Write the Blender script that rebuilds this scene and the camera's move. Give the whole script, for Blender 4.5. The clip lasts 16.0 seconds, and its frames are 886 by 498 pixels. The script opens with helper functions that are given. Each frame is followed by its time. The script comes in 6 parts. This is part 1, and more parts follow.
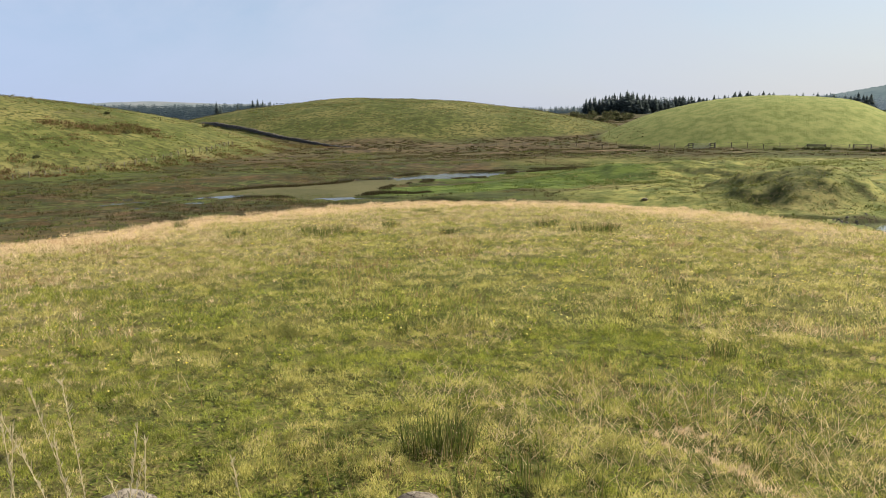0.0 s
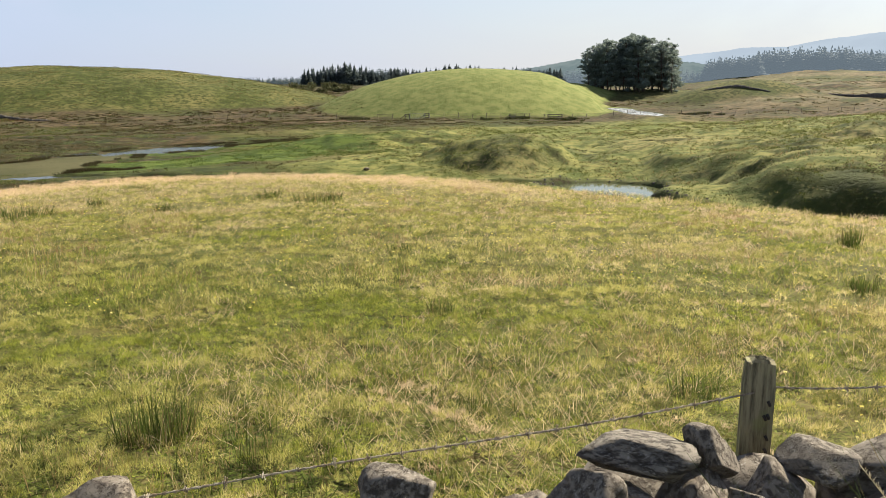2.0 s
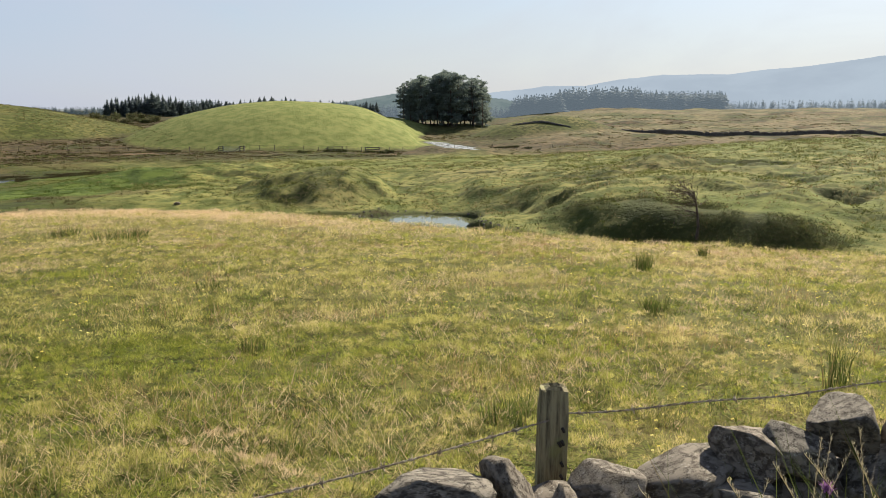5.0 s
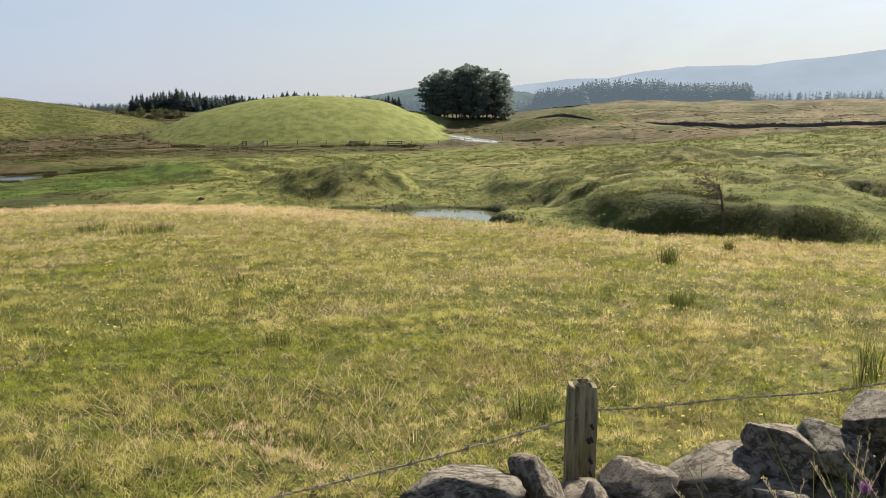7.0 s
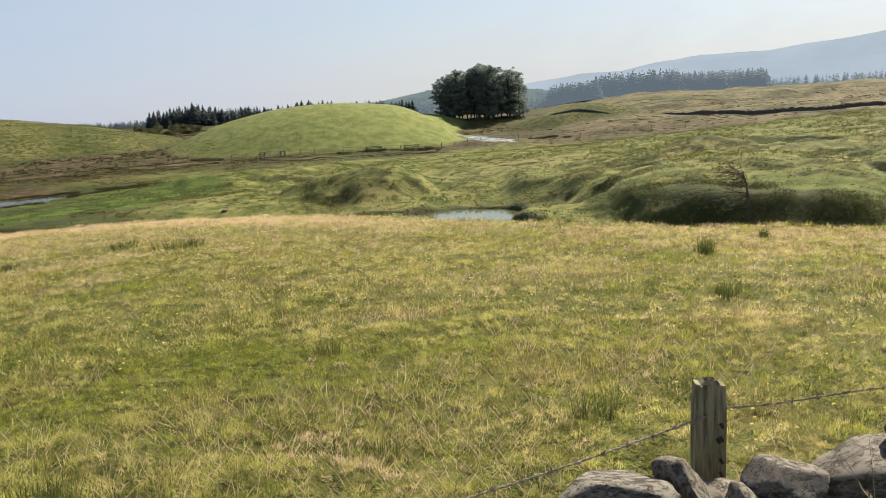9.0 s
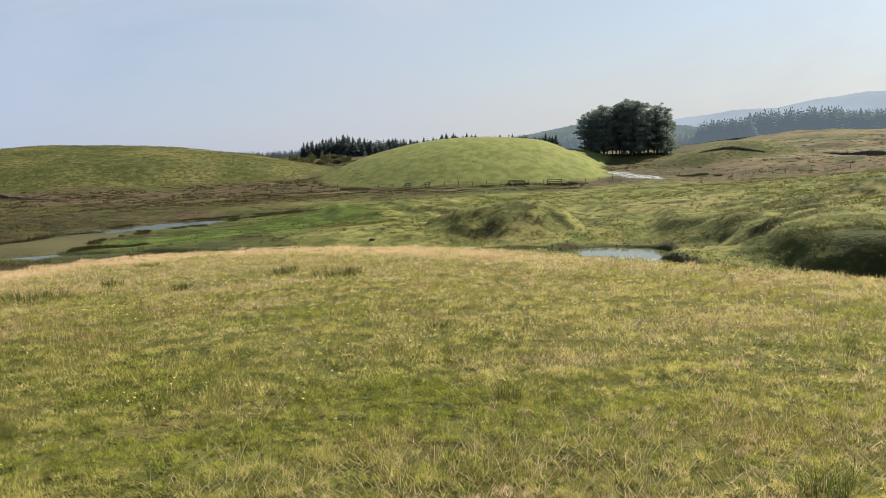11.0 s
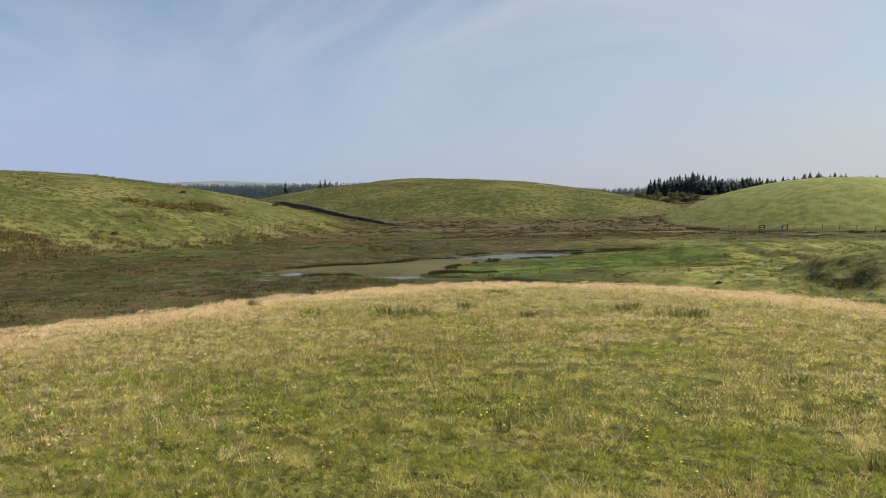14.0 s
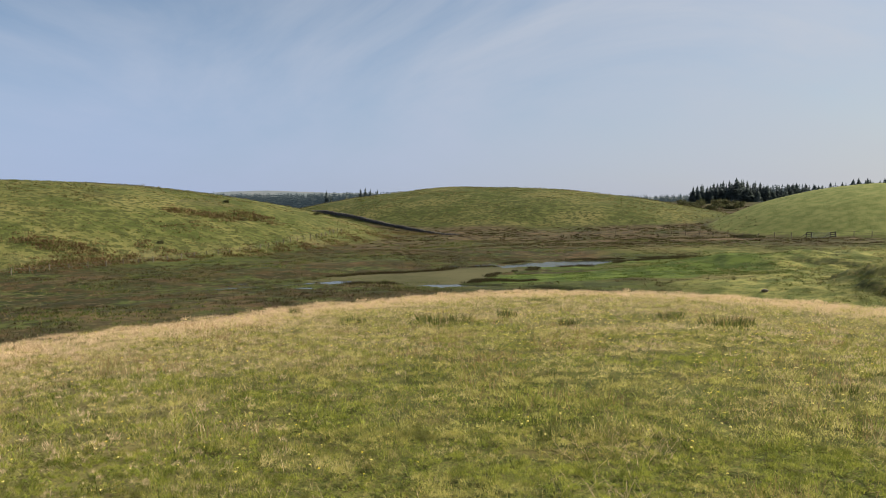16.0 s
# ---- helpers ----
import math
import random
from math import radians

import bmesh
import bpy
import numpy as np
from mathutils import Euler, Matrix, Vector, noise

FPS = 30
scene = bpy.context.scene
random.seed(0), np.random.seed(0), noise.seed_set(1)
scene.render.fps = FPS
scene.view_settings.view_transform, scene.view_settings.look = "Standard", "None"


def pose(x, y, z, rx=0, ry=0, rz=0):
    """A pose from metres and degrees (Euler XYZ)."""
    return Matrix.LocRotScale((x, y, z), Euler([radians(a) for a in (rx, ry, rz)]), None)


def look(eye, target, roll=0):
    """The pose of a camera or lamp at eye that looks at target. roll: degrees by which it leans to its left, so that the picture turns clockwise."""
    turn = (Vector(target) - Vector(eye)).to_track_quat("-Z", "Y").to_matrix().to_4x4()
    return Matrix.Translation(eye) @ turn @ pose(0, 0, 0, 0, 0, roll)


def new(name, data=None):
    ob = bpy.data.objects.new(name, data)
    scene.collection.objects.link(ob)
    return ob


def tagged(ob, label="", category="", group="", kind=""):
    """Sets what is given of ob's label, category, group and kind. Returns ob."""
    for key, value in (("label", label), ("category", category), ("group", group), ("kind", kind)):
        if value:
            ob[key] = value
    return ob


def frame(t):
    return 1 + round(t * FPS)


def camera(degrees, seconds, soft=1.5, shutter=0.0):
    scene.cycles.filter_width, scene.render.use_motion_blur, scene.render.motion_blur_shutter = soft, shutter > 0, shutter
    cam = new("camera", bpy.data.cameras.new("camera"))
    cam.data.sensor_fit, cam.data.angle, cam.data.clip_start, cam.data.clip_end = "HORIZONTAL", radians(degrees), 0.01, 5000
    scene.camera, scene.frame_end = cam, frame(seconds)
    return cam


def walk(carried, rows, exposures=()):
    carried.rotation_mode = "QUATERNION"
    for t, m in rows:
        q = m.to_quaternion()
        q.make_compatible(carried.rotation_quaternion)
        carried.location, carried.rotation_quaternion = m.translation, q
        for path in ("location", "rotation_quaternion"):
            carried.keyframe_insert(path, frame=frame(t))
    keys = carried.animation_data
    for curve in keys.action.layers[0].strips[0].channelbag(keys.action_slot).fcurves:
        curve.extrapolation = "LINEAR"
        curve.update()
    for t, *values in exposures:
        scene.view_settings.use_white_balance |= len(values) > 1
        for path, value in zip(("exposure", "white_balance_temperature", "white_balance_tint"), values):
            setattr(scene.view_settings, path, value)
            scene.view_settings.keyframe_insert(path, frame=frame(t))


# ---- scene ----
cam = camera(58.21, 16.0, soft=0.5)
EYE = 2.1
# seconds, x, y, height over the first eye, pitch, roll, yaw
PATH = [
    (0.0, 0.000, 0.000, 0.000, -9.49, 0.69, -0.00),
    (0.5, 0.019, 0.022, -0.022, -10.47, 0.62, -5.83),
    (1.0, 0.032, 0.013, -0.033, -11.18, 0.52, -10.63),
    (1.5, 0.064, 0.024, -0.049, -11.62, 0.55, -15.28),
    (2.0, 0.084, 0.026, -0.051, -11.68, 0.38, -19.68),
    (2.5, 0.105, 0.034, -0.053, -11.27, 0.23, -23.25),
    (3.0, 0.118, 0.034, -0.048, -10.70, 0.17, -26.12),
    (3.5, 0.137, 0.037, -0.047, -10.10, 0.14, -28.73),
    (4.0, 0.154, 0.041, -0.050, -9.63, 0.09, -30.99),
    (4.2, 0.165, 0.045, -0.052, -9.47, 0.03, -31.76),
    (6.3, 0.207, 0.090, -0.058, -9.38, -0.43, -32.84),
    (6.5, 0.199, 0.087, -0.056, -9.44, -0.38, -32.42),
    (7.0, 0.197, 0.093, -0.058, -9.81, 0.08, -31.00),
    (7.5, 0.162, 0.092, -0.058, -10.14, 0.87, -29.67),
    (8.0, 0.119, 0.095, -0.049, -10.34, 1.84, -28.95),
    (8.2, 0.099, 0.100, -0.050, -10.33, 2.26, -28.81),
    (10.3, -0.267, 0.666, -0.033, -7.67, 3.98, -31.58),
    (10.5, -0.300, 0.697, -0.013, -7.26, 3.38, -28.98),
    (11.0, -0.358, 0.745, 0.009, -6.86, 1.89, -19.93),
    (11.5, -0.417, 0.747, -0.010, -6.91, 0.67, -11.25),
    (12.0, -0.451, 0.686, 0.005, -6.57, 0.14, -5.51),
    (12.5, -0.465, 0.675, 0.010, -5.90, 0.04, -1.89),
    (13.0, -0.485, 0.674, 0.011, -5.17, 0.09, 0.86),
    (13.5, -0.499, 0.653, 0.007, -4.40, 0.24, 2.90),
    (14.0, -0.506, 0.663, -0.001, -3.76, 0.44, 4.47),
    (14.5, -0.518, 0.657, -0.004, -3.38, 0.58, 5.51),
    (15.0, -0.521, 0.672, -0.010, -3.20, 0.66, 6.28),
    (15.5, -0.519, 0.698, -0.013, -3.15, 0.74, 6.87),
    (16.0, -0.514, 0.679, -0.013, -3.13, 0.70, 7.31),
]
walk(cam, [(t, pose(x, y, EYE + z, 90 + pitch, roll, yaw)) for t, x, y, z, pitch, roll, yaw in PATH],
     [(0.0, 1.39), (1.5, 1.52), (4.0, 1.34), (6.3, 1.28), (8.2, 1.36), (10.3, 1.24), (11.0, 1.24), (12.5, 1.18), (14.5, 1.09), (16.0, 1.07)])

# ---- daylight: a hazy late-summer sun, ahead and to the right ----
SUN_AZ, SUN_EL = 70.0, 36.0
sx, sy = math.sin(radians(SUN_AZ)), math.cos(radians(SUN_AZ))
sun = new("sun", bpy.data.lights.new("sun", "SUN"))
sun.data.energy, sun.data.angle, sun.data.color = 5.0, radians(0.9), (1.0, 0.91, 0.73)
sun.matrix_world = look((sx * 100, sy * 100, math.tan(radians(SUN_EL)) * 100), (0, 0, 0))

world = bpy.data.worlds.new("sky")
scene.world = world
world.use_nodes = True
wt = world.node_tree
sky = wt.nodes.new("ShaderNodeTexSky")
sky.sky_type, sky.sun_disc = "NISHITA", False
sky.sun_elevation, sky.sun_rotation = radians(SUN_EL), radians(SUN_AZ)
sky.altitude, sky.air_density, sky.dust_density, sky.ozone_density = 100, 1.0, 0.7, 1.6
coord = wt.nodes.new("ShaderNodeTexCoord")
stretch = wt.nodes.new("ShaderNodeMapping")
stretch.inputs["Scale"].default_value = (1.0, 1.0, 2.6)
stretch.inputs["Rotation"].default_value = (0.0, 0.35, 0.5)
veil = wt.nodes.new("ShaderNodeTexNoise")
veil.inputs["Scale"].default_value, veil.inputs["Detail"].default_value, veil.inputs["Roughness"].default_value = 1.7, 7.0, 0.58
veil.inputs["Distortion"].default_value = 0.8
thick = wt.nodes.new("ShaderNodeMapRange")
thick.inputs["From Min"].default_value, thick.inputs["From Max"].default_value = 0.42, 0.78
thick.inputs["To Min"].default_value, thick.inputs["To Max"].default_value = 0.0, 0.85
cloud = wt.nodes.new("ShaderNodeMix")
cloud.data_type = "RGBA"
cloud.inputs["B"].default_value = (5.8, 6.0, 6.5, 1)
wt.links.new(coord.outputs["Generated"], stretch.inputs["Vector"])
wt.links.new(stretch.outputs["Vector"], veil.inputs["Vector"])
wt.links.new(veil.outputs["Fac"], thick.inputs["Value"])
wt.links.new(thick.outputs["Result"], cloud.inputs["Factor"])
wt.links.new(sky.outputs["Color"], cloud.inputs["A"])
# haze that thickens towards the horizon
split = wt.nodes.new("ShaderNodeSeparateXYZ")
low = wt.nodes.new("ShaderNodeMapRange")
low.interpolation_type = "SMOOTHERSTEP"
low.inputs["From Min"].default_value, low.inputs["From Max"].default_value = 0.36, -0.04
low.inputs["To Min"].default_value, low.inputs["To Max"].default_value = 0.0, 0.80
haze = wt.nodes.new("ShaderNodeMix")
haze.data_type = "RGBA"
glare = wt.nodes.new("ShaderNodeMapRange")
glare.inputs["From Min"].default_value, glare.inputs["From Max"].default_value = -0.50, 0.50
tint = wt.nodes.new("ShaderNodeMix")
tint.data_type = "RGBA"
tint.inputs["A"].default_value, tint.inputs["B"].default_value = (3.3, 4.3, 6.8, 1), (4.85, 5.0, 5.42, 1)
wt.links.new(coord.outputs["Generated"], split.inputs[0])
wt.links.new(split.outputs["X"], glare.inputs["Value"])
wt.links.new(glare.outputs["Result"], tint.inputs["Factor"])
wt.links.new(tint.outputs["Result"], haze.inputs["B"])
wt.links.new(split.outputs["Z"], low.inputs["Value"])
wt.links.new(low.outputs["Result"], haze.inputs["Factor"])
wt.links.new(cloud.outputs["Result"], haze.inputs["A"])
wt.links.new(haze.outputs["Result"], wt.nodes["Background"].inputs["Color"])
wt.nodes["Background"].inputs["Strength"].default_value = 0.050

# ---- materials ----
def material(name, rough=0.85, metal=0.0, spec=0.3):
    m = bpy.data.materials.new(name)
    m.use_nodes = True
    b = m.node_tree.nodes["Principled BSDF"]
    b.inputs["Roughness"].default_value, b.inputs["Metallic"].default_value = rough, metal
    b.inputs["Specular IOR Level"].default_value = spec
    return m, m.node_tree, b


def noise_node(nt, size, detail=4.0, rough=0.6, vector=None):
    n = nt.nodes.new("ShaderNodeTexNoise")
    n.inputs["Scale"].default_value, n.inputs["Detail"].default_value, n.inputs["Roughness"].default_value = 1.0 / size, detail, rough
    nt.links.new(vector if vector else object_coord(nt), n.inputs["Vector"])
    return n.outputs["Fac"]


def object_coord(nt):
    n = nt.nodes.new("ShaderNodeTexCoord")
    return n.outputs["Object"]


def ranged(nt, value, a, b, lo=0.0, hi=1.0):
    n = nt.nodes.new("ShaderNodeMapRange")
    n.interpolation_type = "SMOOTHSTEP"
    for key, v in (("From Min", a), ("From Max", b), ("To Min", lo), ("To Max", hi)):
        n.inputs[key].default_value = v
    nt.links.new(value, n.inputs["Value"])
    return n.outputs["Result"]


def mixed(nt, fac, a, b):
    n = nt.nodes.new("ShaderNodeMix")
    n.data_type = "RGBA"
    for key, v in (("Factor", fac), ("A", a), ("B", b)):
        if isinstance(v, (int, float)):
            n.inputs[key].default_value = v
        elif isinstance(v, tuple):
            n.inputs[key].default_value = (*v, 1)
        else:
            nt.links.new(v, n.inputs[key])
    return n.outputs["Result"]


def times(nt, a, b, op="MULTIPLY"):
    n = nt.nodes.new("ShaderNodeMath")
    n.operation, n.use_clamp = op, True
    for i, v in enumerate((a, b)):
        if isinstance(v, (int, float)):
            n.inputs[i].default_value = v
        else:
            nt.links.new(v, n.inputs[i])
    return n.outputs[0]


def bump(nt, b, value, strength, distance):
    n = nt.nodes.new("ShaderNodeBump")
    n.inputs["Strength"].default_value, n.inputs["Distance"].default_value = strength, distance
    nt.links.new(value, n.inputs["Height"])
    nt.links.new(n.outputs["Normal"], b.inputs["Normal"])


def zone(nt, name):
    n = nt.nodes.new("ShaderNodeAttribute")
    n.attribute_name = name
    s = nt.nodes.new("ShaderNodeSeparateColor")
    nt.links.new(n.outputs["Color"], s.inputs["Color"])
    return s.outputs["Red"], s.outputs["Green"], s.outputs["Blue"], n.outputs["Alpha"]


def ground_material():
    m, nt, b = material("grassland", 1.0, 0, 0.08)
    hill, pasture, field, brow = zone(nt, "zone_a")
    bank, smooth, straw, rush = zone(nt, "zone_b")
    fine, small, mid, wide = (noise_node(nt, s) for s in (0.05, 0.35, 2.2, 16.0))
    huge = noise_node(nt, 45.0, 3.0)
    # rough moor: brown sedge, rust and dull green
    moor = mixed(nt, ranged(nt, mid, 0.40, 0.60), (0.052, 0.034, 0.015), (0.020, 0.024, 0.008))
    moor = mixed(nt, ranged(nt, noise_node(nt, 7.5), 0.46, 0.58, 0, 0.9), moor, mixed(nt, ranged(nt, noise_node(nt, 1.3), 0.44, 0.56), (0.016, 0.024, 0.008), (0.056, 0.068, 0.018)))
    moor = mixed(nt, ranged(nt, noise_node(nt, 3.2), 0.50, 0.58, 0, 0.85), moor, (0.022, 0.020, 0.009))
    moor = mixed(nt, ranged(nt, wide, 0.48, 0.62, 0, 0.8), moor, mixed(nt, ranged(nt, mid, 0.42, 0.58), (0.088, 0.058, 0.030), (0.040, 0.030, 0.016)))
    moor = mixed(nt, ranged(nt, noise_node(nt, 0.8, 5.0, 0.7), 0.56, 0.64, 0, 0.8), moor, (0.115, 0.088, 0.048))
    moor = mixed(nt, ranged(nt, huge, 0.46, 0.60, 0, 0.8), moor, mixed(nt, ranged(nt, mid, 0.42, 0.58), (0.060, 0.072, 0.019), (0.028, 0.036, 0.012)))
    # riverside pasture, its colours paled in place of haze
    turf = mixed(nt, ranged(nt, mid, 0.38, 0.62), (0.070, 0.088, 0.023), (0.186, 0.176, 0.058))
    turf = mixed(nt, ranged(nt, wide, 0.52, 0.66, 0, 0.5), turf, (0.240, 0.200, 0.085))
    turf = mixed(nt, ranged(nt, huge, 0.50, 0.62, 0, 0.6), turf, (0.092, 0.112, 0.024))
    turf = mixed(nt, ranged(nt, noise_node(nt, 0.9), 0.50, 0.62, 0, 0.75), turf, (0.072, 0.086, 0.024))
    turf = mixed(nt, ranged(nt, small, 0.56, 0.68, 0, 0.6), turf, (0.045, 0.054, 0.016))
    # drumlin grass
    green = mixed(nt, ranged(nt, mid, 0.40, 0.60), (0.043, 0.055, 0.013), (0.092, 0.096, 0.029))
    green = mixed(nt, ranged(nt, wide, 0.40, 0.68, 0, 0.8), green, (0.145, 0.130, 0.048))
    tuss = mixed(nt, ranged(nt, noise_node(nt, 1.1), 0.48, 0.56, 0, 0.9), green, (0.034, 0.041, 0.012))
    # greens of the smooth drumlin, also lightened for haze
    green = mixed(nt, smooth, tuss, mixed(nt, ranged(nt, mid, 0.35, 0.65), (0.108, 0.130, 0.036), (0.165, 0.172, 0.058)))
    # near field: the floor of the sward, moss, thatch and soil
    sward = mixed(nt, ranged(nt, small, 0.36, 0.62), (0.050, 0.068, 0.011), (0.120, 0.126, 0.028))
    speck = noise_node(nt, 0.022, 3.0, 0.7)
    sward = mixed(nt, ranged(nt, speck, 0.42, 0.56), (0.028, 0.030, 0.008), sward)
    sward = mixed(nt, ranged(nt, fine, 0.48, 0.62, 0, 0.5), sward, (0.130, 0.100, 0.045))
    sward = mixed(nt, ranged(nt, noise_node(nt, 1.3), 0.54, 0.68, 0, 0.35), sward, (0.150, 0.110, 0.050))
    hay = mixed(nt, ranged(nt, small, 0.38, 0.62), (0.400, 0.290, 0.165), (0.290, 0.225, 0.105))
    col = mixed(nt, pasture, moor, turf)
    col = mixed(nt, rush, col, mixed(nt, ranged(nt, noise_node(nt, 1.5, 5.0, 0.7), 0.42, 0.58), mixed(nt, ranged(nt, noise_node(nt, 5.0), 0.42, 0.58), (0.120, 0.084, 0.050), (0.078, 0.062, 0.028)), (0.030, 0.023, 0.013)))
    col = mixed(nt, times(nt, hill, ranged(nt, rush, 0.0, 1.0, 1.0, 0.25)), col, green)
    # tan ground, greyed for the haze over the far moor
    col = mixed(nt, straw, col, mixed(nt, ranged(nt, mid, 0.4, 0.6), (0.235, 0.185, 0.108), (0.130, 0.112, 0.060)))
    col = mixed(nt, field, col, sward)
    col = mixed(nt, times(nt, brow, ranged(nt, mid, 0.25, 0.55, 0.45, 1.0)), col, hay)
    col = mixed(nt, times(nt, bank, ranged(nt, small, 0.35, 0.6, 0.5, 1.0)), col, mixed(nt, ranged(nt, small, 0.4, 0.6), (0.022, 0.021, 0.013), (0.046, 0.054, 0.018)))
    col = mixed(nt, ranged(nt, straw, -0.05, -0.8), col, mixed(nt, ranged(nt, mid, 0.4, 0.6), (0.038, 0.058, 0.013), (0.078, 0.106, 0.022)))
    # pond colour: weed, and the hillside's reflection painted in as olive
    weed = ranged(nt, smooth, -0.2, -0.7)
    col = mixed(nt, weed, col, mixed(nt, ranged(nt, wide, 0.4, 0.6), (0.074, 0.070, 0.034), (0.052, 0.052, 0.023)))
    nt.links.new(col, b.inputs["Base Color"])
    bump(nt, b, times(nt, small, mid, "ADD"), 0.9, 0.25)
    return m


def leafy(name, dark, light, dead=None, dead_share=0.0, rough=0.7, through_light=0.35, patch=0.0, spec=0.06):
    """Blades and leaves: each one takes its own shade."""
    m, nt, b = material(name, rough, 0, spec)
    geo = nt.nodes.new("ShaderNodeNewGeometry")
    own = geo.outputs["Random Per Island"]
    col = mixed(nt, own, dark, light)
    if dead:
        pick = ranged(nt, own, 1 - dead_share - 0.02, 1 - dead_share + 0.02)
        if patch:
            soft = noise_node(nt, patch, 2.0, 0.5, geo.outputs["Position"])
            mix_in = nt.nodes.new("ShaderNodeMath")
            mix_in.operation = "ADD"
            nt.links.new(own, mix_in.inputs[0])
            nt.links.new(ranged(nt, soft, 0.36, 0.66, -0.35, 0.45), mix_in.inputs[1])
            pick = ranged(nt, mix_in.outputs[0], 1 - dead_share - 0.03, 1 - dead_share + 0.03)
        col = mixed(nt, pick, col, dead)
    if patch:
        tuft = noise_node(nt, 0.16 * patch, 3.0, 0.6, geo.outputs["Position"])
        col = mixed(nt, ranged(nt, tuft, 0.40, 0.56, 0.72, 0.0), col, (0.045, 0.060, 0.011))
    nt.links.new(col, b.inputs["Base Color"])
    if through_light:
        t = nt.nodes.new("ShaderNodeBsdfTranslucent")
        nt.links.new(col, t.inputs["Color"])
        mix = nt.nodes.new("ShaderNodeMixShader")
        mix.inputs[0].default_value = through_light
        nt.links.new(b.outputs[0], mix.inputs[1])
        nt.links.new(t.outputs[0], mix.inputs[2])
        nt.links.new(mix.outputs[0], nt.nodes["Material Output"].inputs["Surface"])
    return m


def stone_material(name, base, pale, dark, size=0.12):
    m, nt, b = material(name, 0.9, 0, 0.25)
    vec = object_coord(nt)
    info = nt.nodes.new("ShaderNodeObjectInfo")
    shift = nt.nodes.new("ShaderNodeVectorMath")
    scaled = nt.nodes.new("ShaderNodeVectorMath")
    scaled.operation = "SCALE"
    scaled.inputs[0].default_value = (31.0, 17.0, 23.0)
    nt.links.new(info.outputs["Random"], scaled.inputs["Scale"])
    nt.links.new(vec, shift.inputs[0])
    nt.links.new(scaled.outputs[0], shift.inputs[1])
    p = shift.outputs[0]
    a, c, d = noise_node(nt, size, 6, 0.65, p), noise_node(nt, size * 0.26, 6, 0.72, p), noise_node(nt, size * 1.3, 3, 0.5, p)
    col = mixed(nt, ranged(nt, a, 0.36, 0.62), dark, base)
    col = mixed(nt, info.outputs["Random"], col, mixed(nt, 0.5, col, (base[0] * 1.1, base[1] * 0.95, base[2] * 0.85)))
    lich = times(nt, times(nt, ranged(nt, c, 0.52, 0.64), ranged(nt, d, 0.46, 0.60)), 0.45)
    col = mixed(nt, lich, col, pale)
    col = mixed(nt, times(nt, ranged(nt, c, 0.40, 0.33), 0.4), col, (0.03, 0.027, 0.022))
    nt.links.new(col, b.inputs["Base Color"])
    bump(nt, b, times(nt, a, c, "ADD"), 0.9, size * 0.22)
    return m


def wood_material(name, base, dark, size=0.012):
    m, nt, b = material(name, 0.9, 0, 0.2)
    s = nt.nodes.new("ShaderNodeMapping")
    s.inputs["Scale"].default_value = (1, 1, 0.10)
    nt.links.new(object_coord(nt), s.inputs["Vector"])
    g = noise_node(nt, size, 5, 0.65, s.outputs["Vector"])
    w = noise_node(nt, 0.09, 4, 0.6)
    col = mixed(nt, ranged(nt, g, 0.35, 0.62), dark, base)
    col = mixed(nt, ranged(nt, w, 0.48, 0.66, 0, 0.55), col, (base[0] * 0.8, base[1] * 0.95, base[2] * 0.6))
    nt.links.new(col, b.inputs["Base Color"])
    bump(nt, b, g, 0.5, 0.004)
    return m


def plain_material(name, a, c, size, rough=0.8, metal=0.0, relief=0.3):
    m, nt, b = material(name, rough, metal)
    n = noise_node(nt, size)
    nt.links.new(mixed(nt, ranged(nt, n, 0.35, 0.65), a, c), b.inputs["Base Color"])
    bump(nt, b, n, relief, size * 0.3)
    return m


def water_material(name, rough, relief, sky_lift=1.0):
    m, nt, b = material(name, rough, 0, 0.5)
    n = noise_node(nt, 0.6, 4)
    # a factor over 1 lightens the base colour in place of reflected sky
    nt.links.new(mixed(nt, noise_node(nt, 9.0), (0.020 * sky_lift, 0.022 * sky_lift, 0.012 * sky_lift), (0.040 * sky_lift, 0.045 * sky_lift, 0.022 * sky_lift)), b.inputs["Base Color"])
    b.inputs["IOR"].default_value = 1.33
    bump(nt, b, n, relief, 0.06)
    return m


GROUND = ground_material()
BLADE = leafy("green_grass", (0.115, 0.142, 0.018), (0.450, 0.464, 0.088), (0.540, 0.450, 0.170), 0.07, rough=0.55, through_light=0.50, patch=1.3, spec=0.12)
DRY = leafy("dry_meadow_grass", (0.265, 0.245, 0.056), (0.625, 0.570, 0.202), (0.640, 0.530, 0.260), 0.16, rough=0.55, through_light=0.50, patch=2.1, spec=0.12)
BROWN = leafy("brown_seed_stems", (0.200, 0.120, 0.060), (0.440, 0.300, 0.160), (0.560, 0.460, 0.270), 0.20, through_light=0.4)
HAY = leafy("dead_grass", (0.520, 0.390, 0.252), (0.660, 0.515, 0.345), through_light=0.45)
SEED = leafy("seed_heads", (0.420, 0.350, 0.220), (0.640, 0.560, 0.390), through_light=0.5)
ROUGH = leafy("rough_hill_grass", (0.072, 0.088, 0.022), (0.200, 0.204, 0.060), (0.280, 0.220, 0.108), 0.20, patch=6.0)
RUSH = leafy("soft_rush", (0.042, 0.062, 0.014), (0.118, 0.145, 0.036), (0.210, 0.160, 0.070), 0.18)
FLOWER = leafy("yellow_petals", (0.70, 0.54, 0.06), (0.84, 0.74, 0.28), through_light=0.2)
